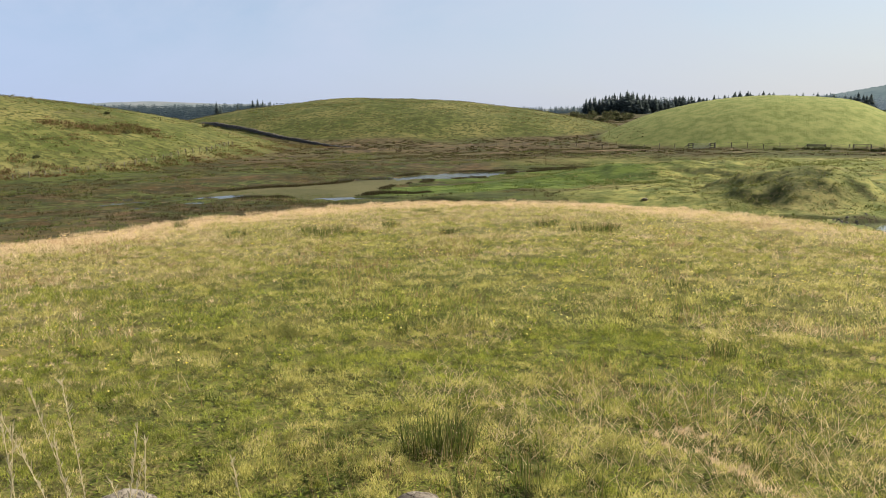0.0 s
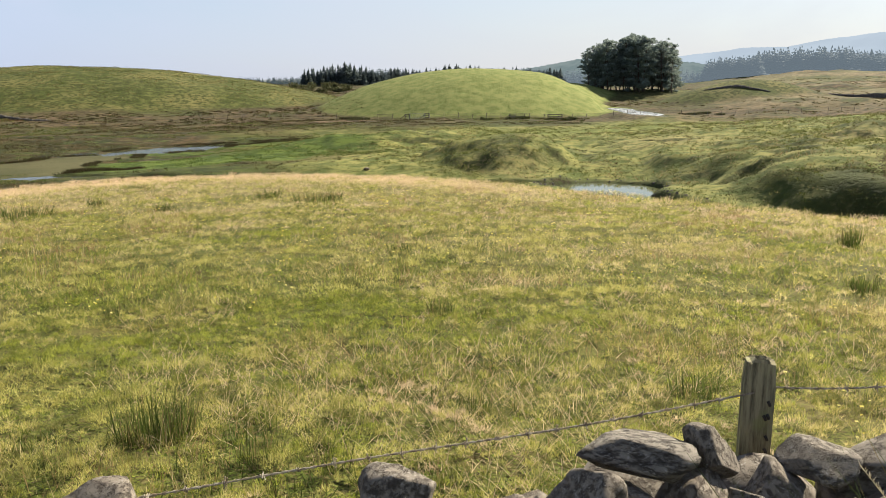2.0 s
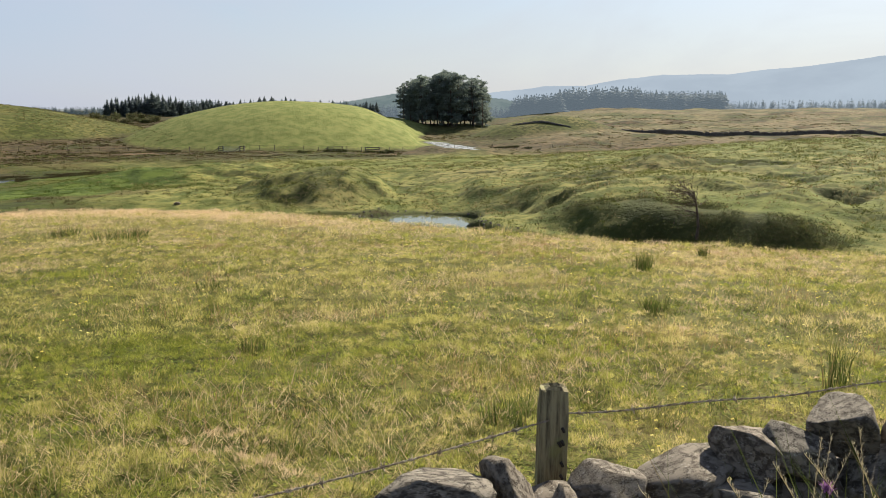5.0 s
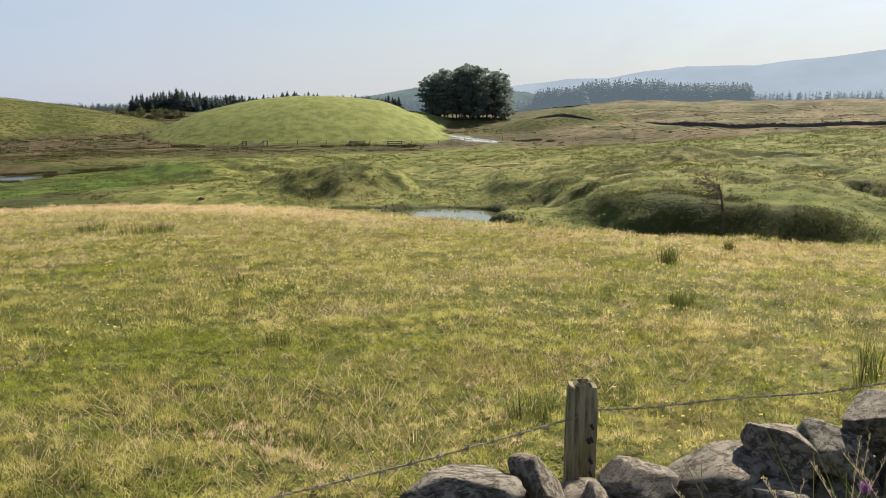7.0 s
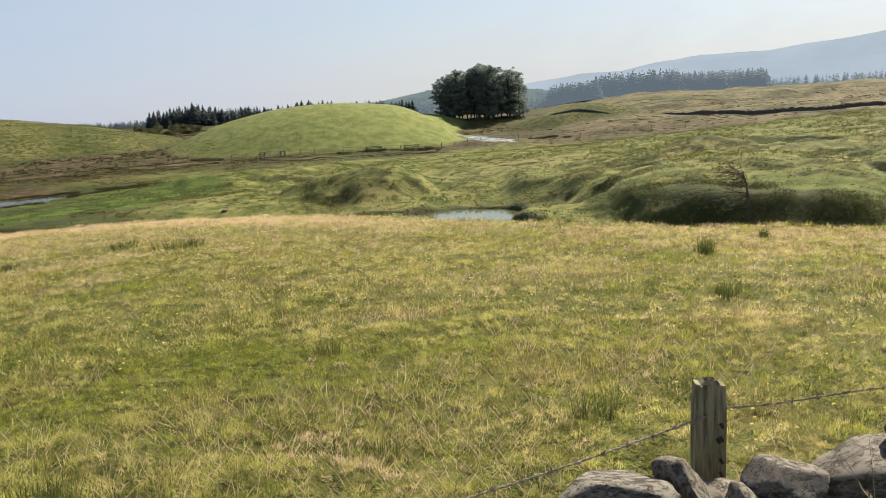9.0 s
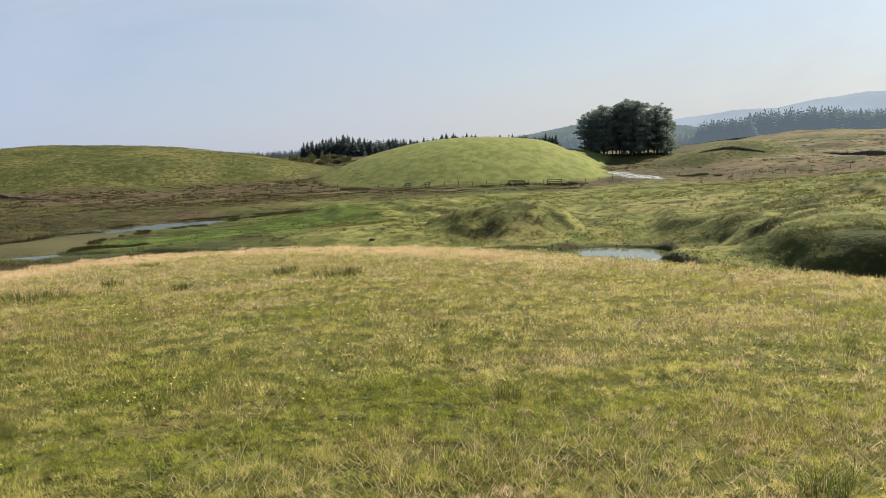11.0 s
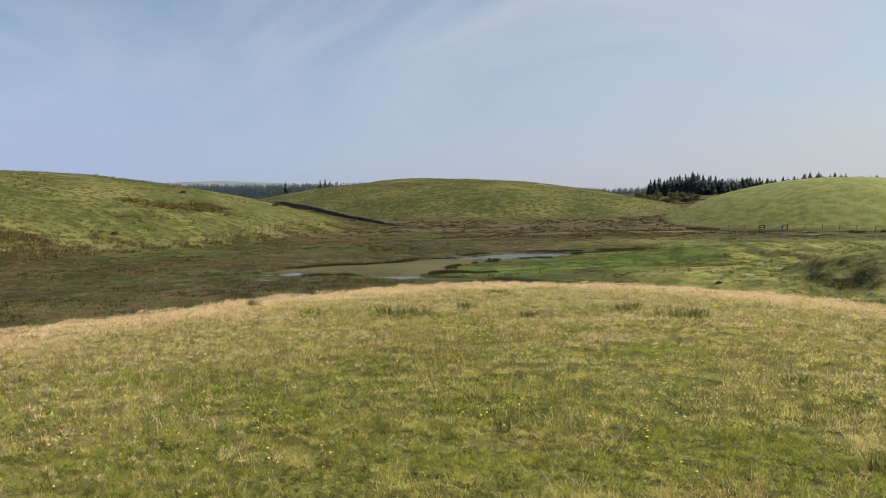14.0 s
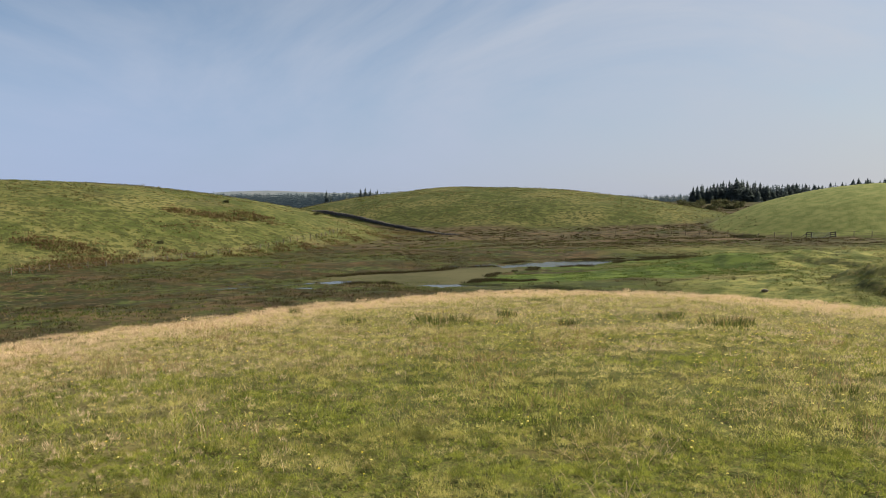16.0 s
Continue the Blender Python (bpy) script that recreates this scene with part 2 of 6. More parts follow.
STONE = stone_material("dyke_stone", (0.165, 0.146, 0.121), (0.40, 0.38, 0.335), (0.058, 0.050, 0.042))
FARSTONE = stone_material("far_dyke_stone", (0.115, 0.108, 0.098), (0.26, 0.25, 0.23), (0.048, 0.045, 0.042), 0.5)
POSTWOOD = wood_material("weathered_wood", (0.270, 0.236, 0.140), (0.075, 0.064, 0.040), 0.02)
OLDWOOD = wood_material("dark_fence_wood", (0.150, 0.132, 0.110), (0.075, 0.066, 0.056), 0.03)
RUST = plain_material("rusty_wire", (0.150, 0.112, 0.078), (0.30, 0.265, 0.215), 0.02, 0.9, 0.0)
IRON = plain_material("black_iron", (0.018, 0.015, 0.013), (0.040, 0.032, 0.026), 0.01, 0.8)
WATERMAT = water_material("rippled_burn_water", 0.16, 0.28)
CALMMAT = water_material("calm_pool_water", 0.04, 0.02, 2.6)
# broken water: white in its base colour stands in for reflected sky
RIFFLE = plain_material("riffled_water", (0.07, 0.08, 0.085), (0.72, 0.75, 0.78), 1.6, 0.18, 0.0, 0.5)
BARK = plain_material("pine_bark", (0.060, 0.045, 0.036), (0.120, 0.085, 0.065), 0.4)
# conifer colours lighter than real needles, to stand in for haze
NEEDLE = leafy("pine_needles", (0.140, 0.172, 0.150), (0.215, 0.255, 0.222), through_light=0.4)
SPRUCE = leafy("spruce_needles", (0.100, 0.125, 0.122), (0.150, 0.180, 0.172), through_light=0.4)


def haze_glow(m, tint):
    """For backdrop woods: adds a faint even glow to the leaves, standing in for haze."""
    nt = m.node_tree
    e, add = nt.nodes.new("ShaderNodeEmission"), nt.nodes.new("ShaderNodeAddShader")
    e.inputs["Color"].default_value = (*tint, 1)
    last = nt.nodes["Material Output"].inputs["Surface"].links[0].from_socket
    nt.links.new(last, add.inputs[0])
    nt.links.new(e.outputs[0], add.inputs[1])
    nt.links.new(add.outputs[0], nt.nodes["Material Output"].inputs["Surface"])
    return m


# needles of the far woods, with haze put into their emission
FARSPRUCE = leafy("hazy_far_spruce_needles", (0.045, 0.055, 0.055), (0.080, 0.092, 0.090), through_light=0.4)
haze_glow(FARSPRUCE, (0.046, 0.058, 0.069))
MIDSPRUCE = leafy("hazy_plantation_needles", (0.040, 0.050, 0.048), (0.070, 0.084, 0.078), through_light=0.4)
haze_glow(MIDSPRUCE, (0.014, 0.020, 0.024))
BROADLEAF = leafy("scrub_leaves", (0.040, 0.048, 0.020), (0.100, 0.110, 0.045), (0.085, 0.065, 0.035), 0.15)
HEATHER = leafy("heather_clumps", (0.072, 0.055, 0.028), (0.130, 0.096, 0.052), (0.072, 0.080, 0.027), 0.40)
TAWNY = leafy("tawny_hill_grass", (0.080, 0.072, 0.026), (0.210, 0.170, 0.080), (0.050, 0.055, 0.018), 0.25)
SEDGE = leafy("dark_sedge", (0.026, 0.020, 0.011), (0.070, 0.052, 0.028), (0.050, 0.056, 0.020), 0.3)
BRACKEN = leafy("dead_bracken", (0.070, 0.040, 0.019), (0.180, 0.112, 0.058), (0.090, 0.085, 0.030), 0.25)

# ---- the lie of the land: heights over the first eye, x right, y ahead ----
WATER = -8.35
# drumlins: bearing, distance, axis, half length, half width, height, softness of the foot, fullness
HILL_L = (-36.96, 174.8, 28.8, 95.7, 59.6, 13.66, 0.08)
HILL_M = (-4.61, 279.5, 114.0, 84.5, 58.0, 10.04, 0.10, 0.99)
HILL_R = (22.02, 218.8, 95.9, 42.6, 43.8, 10.63, 0.03)


def lattice(ix, iy, seed):
    n = (ix * 374761393 + iy * 668265263 + seed * 974711) & 0x7FFFFFFF
    n = ((n ^ (n >> 13)) * 1274126177) & 0x7FFFFFFF
    return ((n ^ (n >> 16)) & 0xFFFF) / 65535.0


def value_noise(x, y, seed=0):
    ix, iy = np.floor(x).astype(np.int64), np.floor(y).astype(np.int64)
    fx, fy = x - ix, y - iy
    fx, fy = fx * fx * (3 - 2 * fx), fy * fy * (3 - 2 * fy)
    a = lattice(ix, iy, seed) * (1 - fx) + lattice(ix + 1, iy, seed) * fx
    b = lattice(ix, iy + 1, seed) * (1 - fx) + lattice(ix + 1, iy + 1, seed) * fx
    return (a * (1 - fy) + b * fy) * 2 - 1


def fbm(x, y, size, octaves=3, seed=0):
    total, amp = 0, 1.0
    for k in range(octaves):
        total = total + amp * value_noise(x / size + 17.3 * k, y / size - 9.1 * k, seed + k)
        size, amp = size * 0.5, amp * 0.5
    return total


def step(a, b, v):
    s = np.clip((v - a) / (b - a), 0, 1)
    return s * s * (3 - 2 * s)


def polar(a, d):
    return d * math.sin(radians(a)), d * math.cos(radians(a))


def dome(x, y, az, dist, axis, along, across, soft=0.10, sharp=1.0):
    """A rounded hill, 1 on top and 0 past its foot; axis: degrees of its long side from ahead."""
    cx, cy = polar(az, dist)
    s, c = math.sin(radians(axis)), math.cos(radians(axis))
    u, v = (x - cx) * s + (y - cy) * c, (x - cx) * c - (y - cy) * s
    g = 1 - ((u / along) ** 2 + (v / across) ** 2) ** sharp
    g = np.maximum(g, -6)
    return (g + np.sqrt(g * g + soft * soft)) / 2, g


def channel(x, y, course):
    """How far a place lies outside the banks of a watercourse given as bearing, distance, width."""
    best = np.full(np.shape(x), 1e9)
    for (a0, d0, w0), (a1, d1, w1) in zip(course, course[1:]):
        (x0, y0), (x1, y1) = polar(a0, d0), polar(a1, d1)
        dx, dy = x1 - x0, y1 - y0
        t = np.clip(((x - x0) * dx + (y - y0) * dy) / (dx * dx + dy * dy), 0, 1)
        best = np.minimum(best, np.hypot(x - x0 - t * dx, y - y0 - t * dy) - (w0 + t * (w1 - w0)) / 2)
    return best


BURN = [(-34, 80, 0.2), (-22, 86, 0.2), (-16.3, 88.8, 1.4), (-15.3, 88.6, 3.0), (-14.2, 88.0, 2.2), (-13.6, 87, 0.2)]
LONG_POOL = [(-2.4, 107, 2.5), (-0.8, 109.8, 8.0), (1.6, 112.6, 8.5), (3.1, 115.5, 5.5), (4.2, 118, 1.5), (9, 125, 0.4), (14, 134, 1.0)]
POND = [(-16.2, 89.6, 3.5), (-14.2, 91, 7), (-11.5, 91, 12), (-9.2, 91.2, 15), (-7.6, 94.7, 10), (-5.6, 99.5, 8.5), (-3.7, 103.0, 8)]
BACKWATER = [(-9.4, 83.0, 0.8), (-8.6, 82.8, 2.2), (-7, 82.4, 3.4), (-5.6, 82.2, 3.4), (-3.8, 80.5, 1.2), (8, 69, 0.6), (20, 65, 0.6), (27.6, 65.4, 0.3), (29.3, 65.8, 2.0), (30.4, 64.9, 7.0), (31.2, 64.4, 8.4), (32.2, 62.4, 4.8), (33.6, 59.6, 1.6), (36, 55, 1.2), (40, 51, 3), (50, 46, 4), (62, 43, 4), (80, 44, 4)]
# the burn upstream lies higher
UPPER_WATER = -6.8
UPPER = [(31.6, 230, 2.5), (32.1, 220, 5.5), (32.6, 206, 4.5), (33.3, 194, 6.0), (33.9, 183, 6.5), (34.3, 178, 2.5), (35.2, 171, 0.8)]


SCARPS = [(48.9, 90, 1.9, 1.0), (54.4, 87, 1.9, 0.7), (57.0, 72, 1.4, 0.5), (59.2, 65, 1.6, 0.6), (46.2, 79, 1.5, 0.35), (43.4, 70, 1.6, 0.35),
          (22.0, 72.0, 1.5, 0.32), (22.2, 77.0, 1.0, 0.40), (27.8, 76, 0.9, 0.35), (37.2, 67, 1.7, 0.6), (40.2, 64, 1.6, 0.6), (26.8, 86, 1.8, 0.4), (18.0, 97, 2.2, 0.5), (35.0, 90, 1.8, 0.4)]


def wall_line(x):
    """The line of the field wall ahead of the eye."""
    return 1.60 - 0.40 * np.maximum(x - 1.25, 0)


def land(x, y):
    """Heights and the kinds of ground."""
    x, y = np.asarray(x, float), np.asarray(y, float)
    r, az = np.hypot(x, y), np.degrees(np.arctan2(x, y))
    wob = fbm(x, y, 14, 3, 3)
    dip = 40 * step(26, 31, az) * step(42, 36, az)
    # valley floor, rising to the back
    z = -7.85 + 0.038 * np.clip(r - 178 - dip, 0, 162 - dip) + 0.011 * np.clip(r - 340, 0, 520) + 0.18 * fbm(x, y, 22, 3, 7)
    back = step(165, 210, r)
    # heather moor on the right at the back
    z = z + back * step(34, 46, az) * step(115, 80, az) * (0.022 * np.clip(r - 200, 0, 230) + 1.1 * fbm(x, y * 0.7, 34, 3, 21) + 0.55 * fbm(x, y, 11, 2, 23))
    z = z + back * 0.35 * fbm(x, y, 18, 2, 5)
    # drumlins
    capL, gL = dome(x, y, HILL_L[0], HILL_L[1], HILL_L[2], HILL_L[3], HILL_L[4], HILL_L[6])
    capM, gM = dome(x, y, HILL_M[0], HILL_M[1], HILL_M[2], HILL_M[3], HILL_M[4], HILL_M[6], HILL_M[7])
    capR, gR = dome(x, y, HILL_R[0], HILL_R[1], HILL_R[2], HILL_R[3], HILL_R[4], HILL_R[6])
    capT, gT = dome(x, y, 33.0, 292, 90, 36, 26, 0.25)
    tail, gU = dome(x, y, 24.4, 228.5, 48, 74, 20, 0.12)
    saddle, gS = dome(x, y, 26.1, 231, 48, 27, 18, 0.10)
    gU = np.maximum(gU, gS)
    tx, ty = polar(26.5, 225)
    ahead = (x - tx) * math.sin(radians(48)) + (y - ty) * math.cos(radians(48))
    tail, gU = tail * step(-27, 27, ahead), gU - 4 * step(4, -12, ahead)
    big, low = HILL_R[5] * capR, 7.6 * tail
    z = z + HILL_L[5] * capL + HILL_M[5] * capM + (big ** 6 + low ** 6 + (8.2 * saddle) ** 6) ** (1 / 6) + 2.6 * capT
    # green knoll by the far burn
    capK, gK = dome(x, y, 39.5, 262, 80, 26, 20, 0.2)
    z = z + 5.0 * capK
    # pasture within the bend: a broad rise, humps and hollows
    bend = channel(x, y, BACKWATER)
    px, py = polar(62, 108)
    rise = np.exp(-(((x - px) / 56) ** 2 + ((y - py) / 54) ** 2) ** 2)
    shoulder = np.exp(-((az - 62) / 13) ** 2) * step(62, 118, r)
    wide = 6.5 - 4.3 * step(41.5, 45, az) + 3.5 * np.exp(-((az - 30.8) / 2.6) ** 2)
    inner = step(0.5, 0.5 + wide, bend) * step(200, 165, r) * step(44, 66, r)
    past = inner * step(3, 14, az - 4 * wob)
    z = z + past * (0.45 + 2.7 * rise + 1.9 * shoulder - 0.85 * np.exp(-((az - 30.0) / 2.6) ** 2) * step(104, 88, r)) * step(0.5, 1.5 + wide, bend)
    hump, gH = dome(x, y, 23.9, 79.0, 108, 9.2, 8.0, 0.25)
    hump2, gH2 = dome(x, y, 16.3, 103, 86, 17, 9, 0.35)
    hump3, gH3 = dome(x, y, 48.5, 86, 80, 7.5, 4.5, 0.3)
    hump4, gH4 = dome(x, y, 54.5, 80, 85, 6, 3, 0.3)
    knob, gB = dome(x, y, 36.6, 68, 100, 7.5, 3.2, 0.3)
    z = z + past * ((1.60 + 0.30 * fbm(x, y, 4.0, 2, 35) + 0.10 * fbm(x, y, 1.3, 2, 36)) * hump + 1.35 * hump2 + 1.2 * hump3 + 0.6 * hump4 + 0.7 * knob)
    rough = past * (0.15 * fbm(x, y, 1.9, 3, 31) + 0.11 * (0.45 + 0.9 * step(-0.4, 0.6, gH) + 0.7 * rise) * fbm(x, y * 1.3, 7, 3, 33))
    # broken turf: low scarps along the edges of hummocks
    broken = past * np.clip(0.25 + 1.3 * step(-0.5, 0.3, gH) + 0.9 * step(0.1, 0.6, rise) * step(100, 70, r) + 0.8 * step(-0.6, 0.2, gB) + 0.7 * step(-0.5, 0.3, gH3) + 0.7 * step(-0.5, 0.3, gH4) + 0.5 * step(-0.3, 0.4, gH2), 0, 1.4)
    edge = fbm(x, y * 1.25, 7.5, 3, 37)
    scarp = step(-0.02, 0.10, edge) - 0.5 + 0.6 * (step(0.40, 0.50, edge) - 0.5)
    z = z + rough + 0.24 * broken * scarp
    cut = broken * (np.exp(-((edge - 0.04) / 0.07) ** 2) + 0.8 * np.exp(-((edge - 0.45) / 0.06) ** 2))
    # small scarps where the turf has slipped: bearing, distance, half width, drop
    for a0, r0, w0, drop in SCARPS:
        s = r0 + 0.8 * fbm(az, az * 0, 1.3, 3, int(a0 * 10)) - r
        local = np.exp(-((az - a0) / w0) ** 4)
        z = z - past * drop * local * step(-0.1, 0.75, s) * step(7.5, 1.0, s)
        # near face of the scarp coloured dark: bare earth, and shade put in
        cut = cut + past * 1.2 * local * step(-0.3, 0.1, s) * step(1.1, 0.6, s)
    # field by the wall: a broad knoll, falling away past its brow
    field = -2.0 - 0.06 * r - 0.13 * step(10, 22, r) + 0.05 * fbm(x, y, 5, 2, 41) + 0.022 * fbm(x, y, 0.9, 2, 43)
    brow = 21 + 21 * np.exp(-((az - 2) / 25) ** 2) + 1.2 * fbm(x, y, 11, 2, 45)
    knoll = field - 0.020 * np.clip(r - brow, 0, 40) ** 2
    k = 0.5
    both = np.maximum(z, knoll) + np.maximum(k - np.abs(z - knoll), 0) ** 2 / (4 * k)
    near = step(75, 60, r)
    onfield = near * step(-0.2, 0.3, knoll - z)
    z = np.where(near > 0, z + near * (both - z), z)
    # river bank in its own shade, cut steeply into the pasture's edge
    shade = step(38.0, 48.0, az) * step(62.0, 55.0, az)
    z = z + np.where(r > 44, 1.2 * shade * step(3.0, 6.0, bend) * step(28, 8, bend) * (1 - onfield), 0)
    face = -8.2 + 1.7 * (bend - 4.0 - 1.0 * fbm(x, y, 10, 2, 59) - 1.5 * fbm(x, y, 3.0, 3, 55))
    z = np.where(r > 44, z * (1 - shade) + np.minimum(z, np.maximum(face, -8.15)) * shade, z)
    # watercourses
    burn = np.minimum(channel(x, y, BURN), channel(x, y, LONG_POOL))
    out = np.minimum(burn, bend) + 0.5 * fbm(x, y, 4, 2, 51)
    upper = channel(x, y, UPPER) + 0.5 * fbm(x, y, 6, 2, 53)
    bed = step(1.0, -0.6, out)
    z = z * (1 - bed) + (WATER - 0.75) * bed
    shallow = channel(x, y, POND) + 0.8 * fbm(x, y, 3.5, 2, 57)
    lea = step(14, 4, np.minimum(burn, shallow)) * step(60, 75, r) * (1 - onfield)
    z = z * (1 - lea * (1 - bed)) + np.minimum(z, WATER + 0.14 + 0.05 * wob) * lea * (1 - bed)
    # pond surface: flat ground instead of water that mirrors the hillside
    weed = step(0.5, -0.3, shallow) * (1 - bed)
    z = z * (1 - weed) + (WATER + 0.03) * weed
    flat = step(8, 2.5, upper)
    z = z * (1 - flat) + (UPPER_WATER + 0.13) * flat
    z = z - 0.5 * step(0.8, -0.6, upper)
    out = np.minimum(out, upper)
    shore = step(28.0, 29.6, az) * step(35.5, 33.5, az) * step(56, 60, r) * step(90, 80, r) * (1 - bed) * (1 - onfield)
    z = z * (1 - shore) + np.minimum(z, WATER + 0.07 + 0.105 * np.maximum(bend, 0)) * shore
    marsh = step(58, 66, r) * step(175, 150, r) * (1 - past) * (1 - bed) * (1 - weed) * (1 - onfield)
    z = z + marsh * (0.10 * fbm(x, y, 3.0, 3, 63) - 0.04)
    # verge on the near side of the wall
    verge = step(0.15, -0.35, y - wall_line(x))
    z = z * (1 - verge) + (-1.62 + 0.03 * fbm(x, y, 0.7, 2, 61)) * verge
    kinds = {
        "hill": np.clip(step(-0.06, 0.10, gL + 0.05 * wob) + step(-0.06, 0.08, gM + 0.04 * wob) + step(-0.05, 0.06, np.maximum(gR, gU) + 0.03 * wob) + step(0, 0.3, gK) * 0.9 + 0.7 * step(0, 0.4, gT), 0, 1),
        "smooth": step(-0.05, 0.06, np.maximum(gR, gU) + 0.03 * wob),
        "pasture": step(0.2, 1.4, bend + 0.4 * wob) * step(18, -6, r - 138 - 38 * step(27, 37, az) - 4 * wob) * step(44, 50, r) * step(3, 14, az - 4 * wob) * (1 - onfield), "pond": shallow,
        "field": onfield,
        "brow": onfield * np.maximum(step(-8, 0, r - brow), 0.22 * step(-26, -8, r - brow)) * (1 - 0.72 * step(10, 34, az)),
        # the steep bank's shade is added to its dark colour mask
        "bank": np.clip(step(2.0, 0.2, out) * (1 - onfield) + shade * step(2.0, 3.0, bend) * step(8.0, 6.6, bend + 0.9 * wob), 0, 1),
        "lush": step(-9.5, -6.5, az) * step(20, 11, az) * step(82, 85, r) * step(1.5, -1.5, r - np.interp(az, [-8, -5.9, -3.9, -3.5, 0, 4, 6, 20], [88, 90, 97, 103, 107, 113, 121, 126]) + 1.2 * wob) * (1 - weed) * (1 - bed),
        "shade": shade * step(2, 3.5, bend) * step(9, 7, bend), "weed": weed, "out": out, "cut": cut, "gL": gL, "gM": gM, "gR": gR, "gH": gH, "az": az, "r": r, "rise": rise, "gH3": gH3, "gH4": gH4, "gB": gB,
    }
    return z, kinds


def height(x, y):
    """World height of the ground at a place."""
    return float(land(np.array([x]), np.array([y]))[0][0]) + EYE


def sight(az, el, near=60.0, far=900.0, dx=0.0, dy=0.0):
    """Where the line from the first eye at a bearing and elevation comes down on the land."""
    r = np.linspace(near, far, 4000)
    x, y = r * math.sin(radians(az)), r * math.cos(radians(az))
    below = land(x, y)[0] > r * math.tan(radians(el))
    i = int(np.argmax(below)) if below.any() else -1
    return float(x[i]) + dx, float(y[i]) + dy
# ---- ground: one sheet out to the horizon ----
def mesh_of(name, verts, faces, mat, smooth=False):
    """A mesh from arrays of places and of triangles or quads."""
    me = bpy.data.meshes.new(name)
    verts, faces = np.asarray(verts, np.float32), np.asarray(faces, np.int32)
    n = faces.shape[1]
    me.vertices.add(len(verts))
    me.vertices.foreach_set("co", verts.ravel())
    me.loops.add(faces.size)
    me.loops.foreach_set("vertex_index", faces.ravel())
    me.polygons.add(len(faces))
    me.polygons.foreach_set("loop_start", np.arange(0, faces.size, n, dtype=np.int32))
    me.polygons.foreach_set("use_smooth", np.full(len(faces), smooth))
    me.update(calc_edges=True)
    me.materials.append(mat)
    return me


def part(name, me, parent, label="", kind=""):
    ob = new(name, me)
    ob.parent = parent
    return tagged(ob, label=label, kind=kind)


def build_ground():
    radii = [0.01]
    while radii[-1] < 4200:
        r = radii[-1]
        radii.append(r * (1.6 if r < 0.2 else 1.03 if r < 20 else 1.0125 if r < 49 else 1.0065 if r < 100 else 1.012 if r < 150 else 1.011 if r < 300 else 1.035))
    radii = np.array(radii)
    angles = np.concatenate([np.arange(-52, 74, 0.33), np.arange(74, 308, 3.0)])
    A, R = np.meshgrid(np.radians(angles), radii)
    X, Y = R * np.sin(A), R * np.cos(A)
    Z, k = land(X, Y)
    na, nr = len(angles), len(radii)
    verts = np.stack([X, Y, Z + EYE], -1).reshape(-1, 3)
    verts = np.vstack([verts, [[0, 0, EYE - 1.62]]])
    i, j = np.meshgrid(np.arange(nr - 1), np.arange(na), indexing="ij")
    j2 = (j + 1) % na
    faces = np.stack([i * na + j2, i * na + j, (i + 1) * na + j, (i + 1) * na + j2], -1).reshape(-1, 4)[:, ::-1]
    me = mesh_of("ground", verts, faces, GROUND, True)
    az, r = k["az"], k["r"]
    spots = fbm(X, Y, 9, 3, 71)
    slump = 0.8 * np.exp(-((k["gL"] - 0.06) / 0.08) ** 2) * step(-12, -20, az)
    straw = 0.35 * np.clip(slump * step(-0.2, 0.5, spots), 0, 1) - 0.95 * k["lush"] * step(-0.9, 0.2, spots) + 0.50 * step(190, 235, r) * step(35, 42, az) * (1 - k["hill"]) * step(-0.7, 0.5, spots)
    # bare earth on the humps, with the darkness of their shaded sides painted in
    bare_shaded = k["pasture"] * np.clip(1.1 * step(0.02, 0.35, k["gH"]) * step(0.05, 0.40, fbm(X, Y, 4, 2, 73)) + step(0.2, 0.6, k["gH3"]) * 0.8 + step(0.2, 0.6, k["gH4"]) * 0.8 + step(0.1, 0.5, k["gB"]) * 0.6, 0, 1)
    bare_shaded = np.clip(bare_shaded + 0.35 * k["pasture"] * step(-0.6, 0.1, k["gH"]), 0, 1)
    bankside = np.clip(k["bank"] * (1 - k["weed"]) + 0.5 * bare_shaded + 1.25 * k["cut"], 0, 1)
    wet = step(140, 170, r) * (1 - step(330 - 110 * step(33, 38, az), 420 - 140 * step(33, 38, az), r)) * (1 - k["hill"])
    rushy = np.clip(wet * (0.55 + 0.5 * spots) + 0.55 * step(0, 0.2, k["gL"]) * step(0.1, 0.7, fbm(X, Y, 13, 3, 75)), 0, 1)
    for name, chans in (("zone_a", (k["hill"], k["pasture"], k["field"], k["brow"])), ("zone_b", (bankside, k["smooth"] - k["weed"], straw, rushy))):
        at = me.attributes.new(name, "FLOAT_COLOR", "POINT")
        data = np.stack([np.broadcast_to(c, X.shape) for c in chans], -1).reshape(-1, 4)
        data = np.vstack([data, [[0, 0, 1, 0] if name == "zone_a" else [0, 0, 0, 0]]]).astype(np.float32)
        at.data.foreach_set("color", data.ravel())
    tagged(new("ground", me), label="rolling rough pasture with drumlins, moor and a field knoll", category="ground", kind="structure")


build_ground()


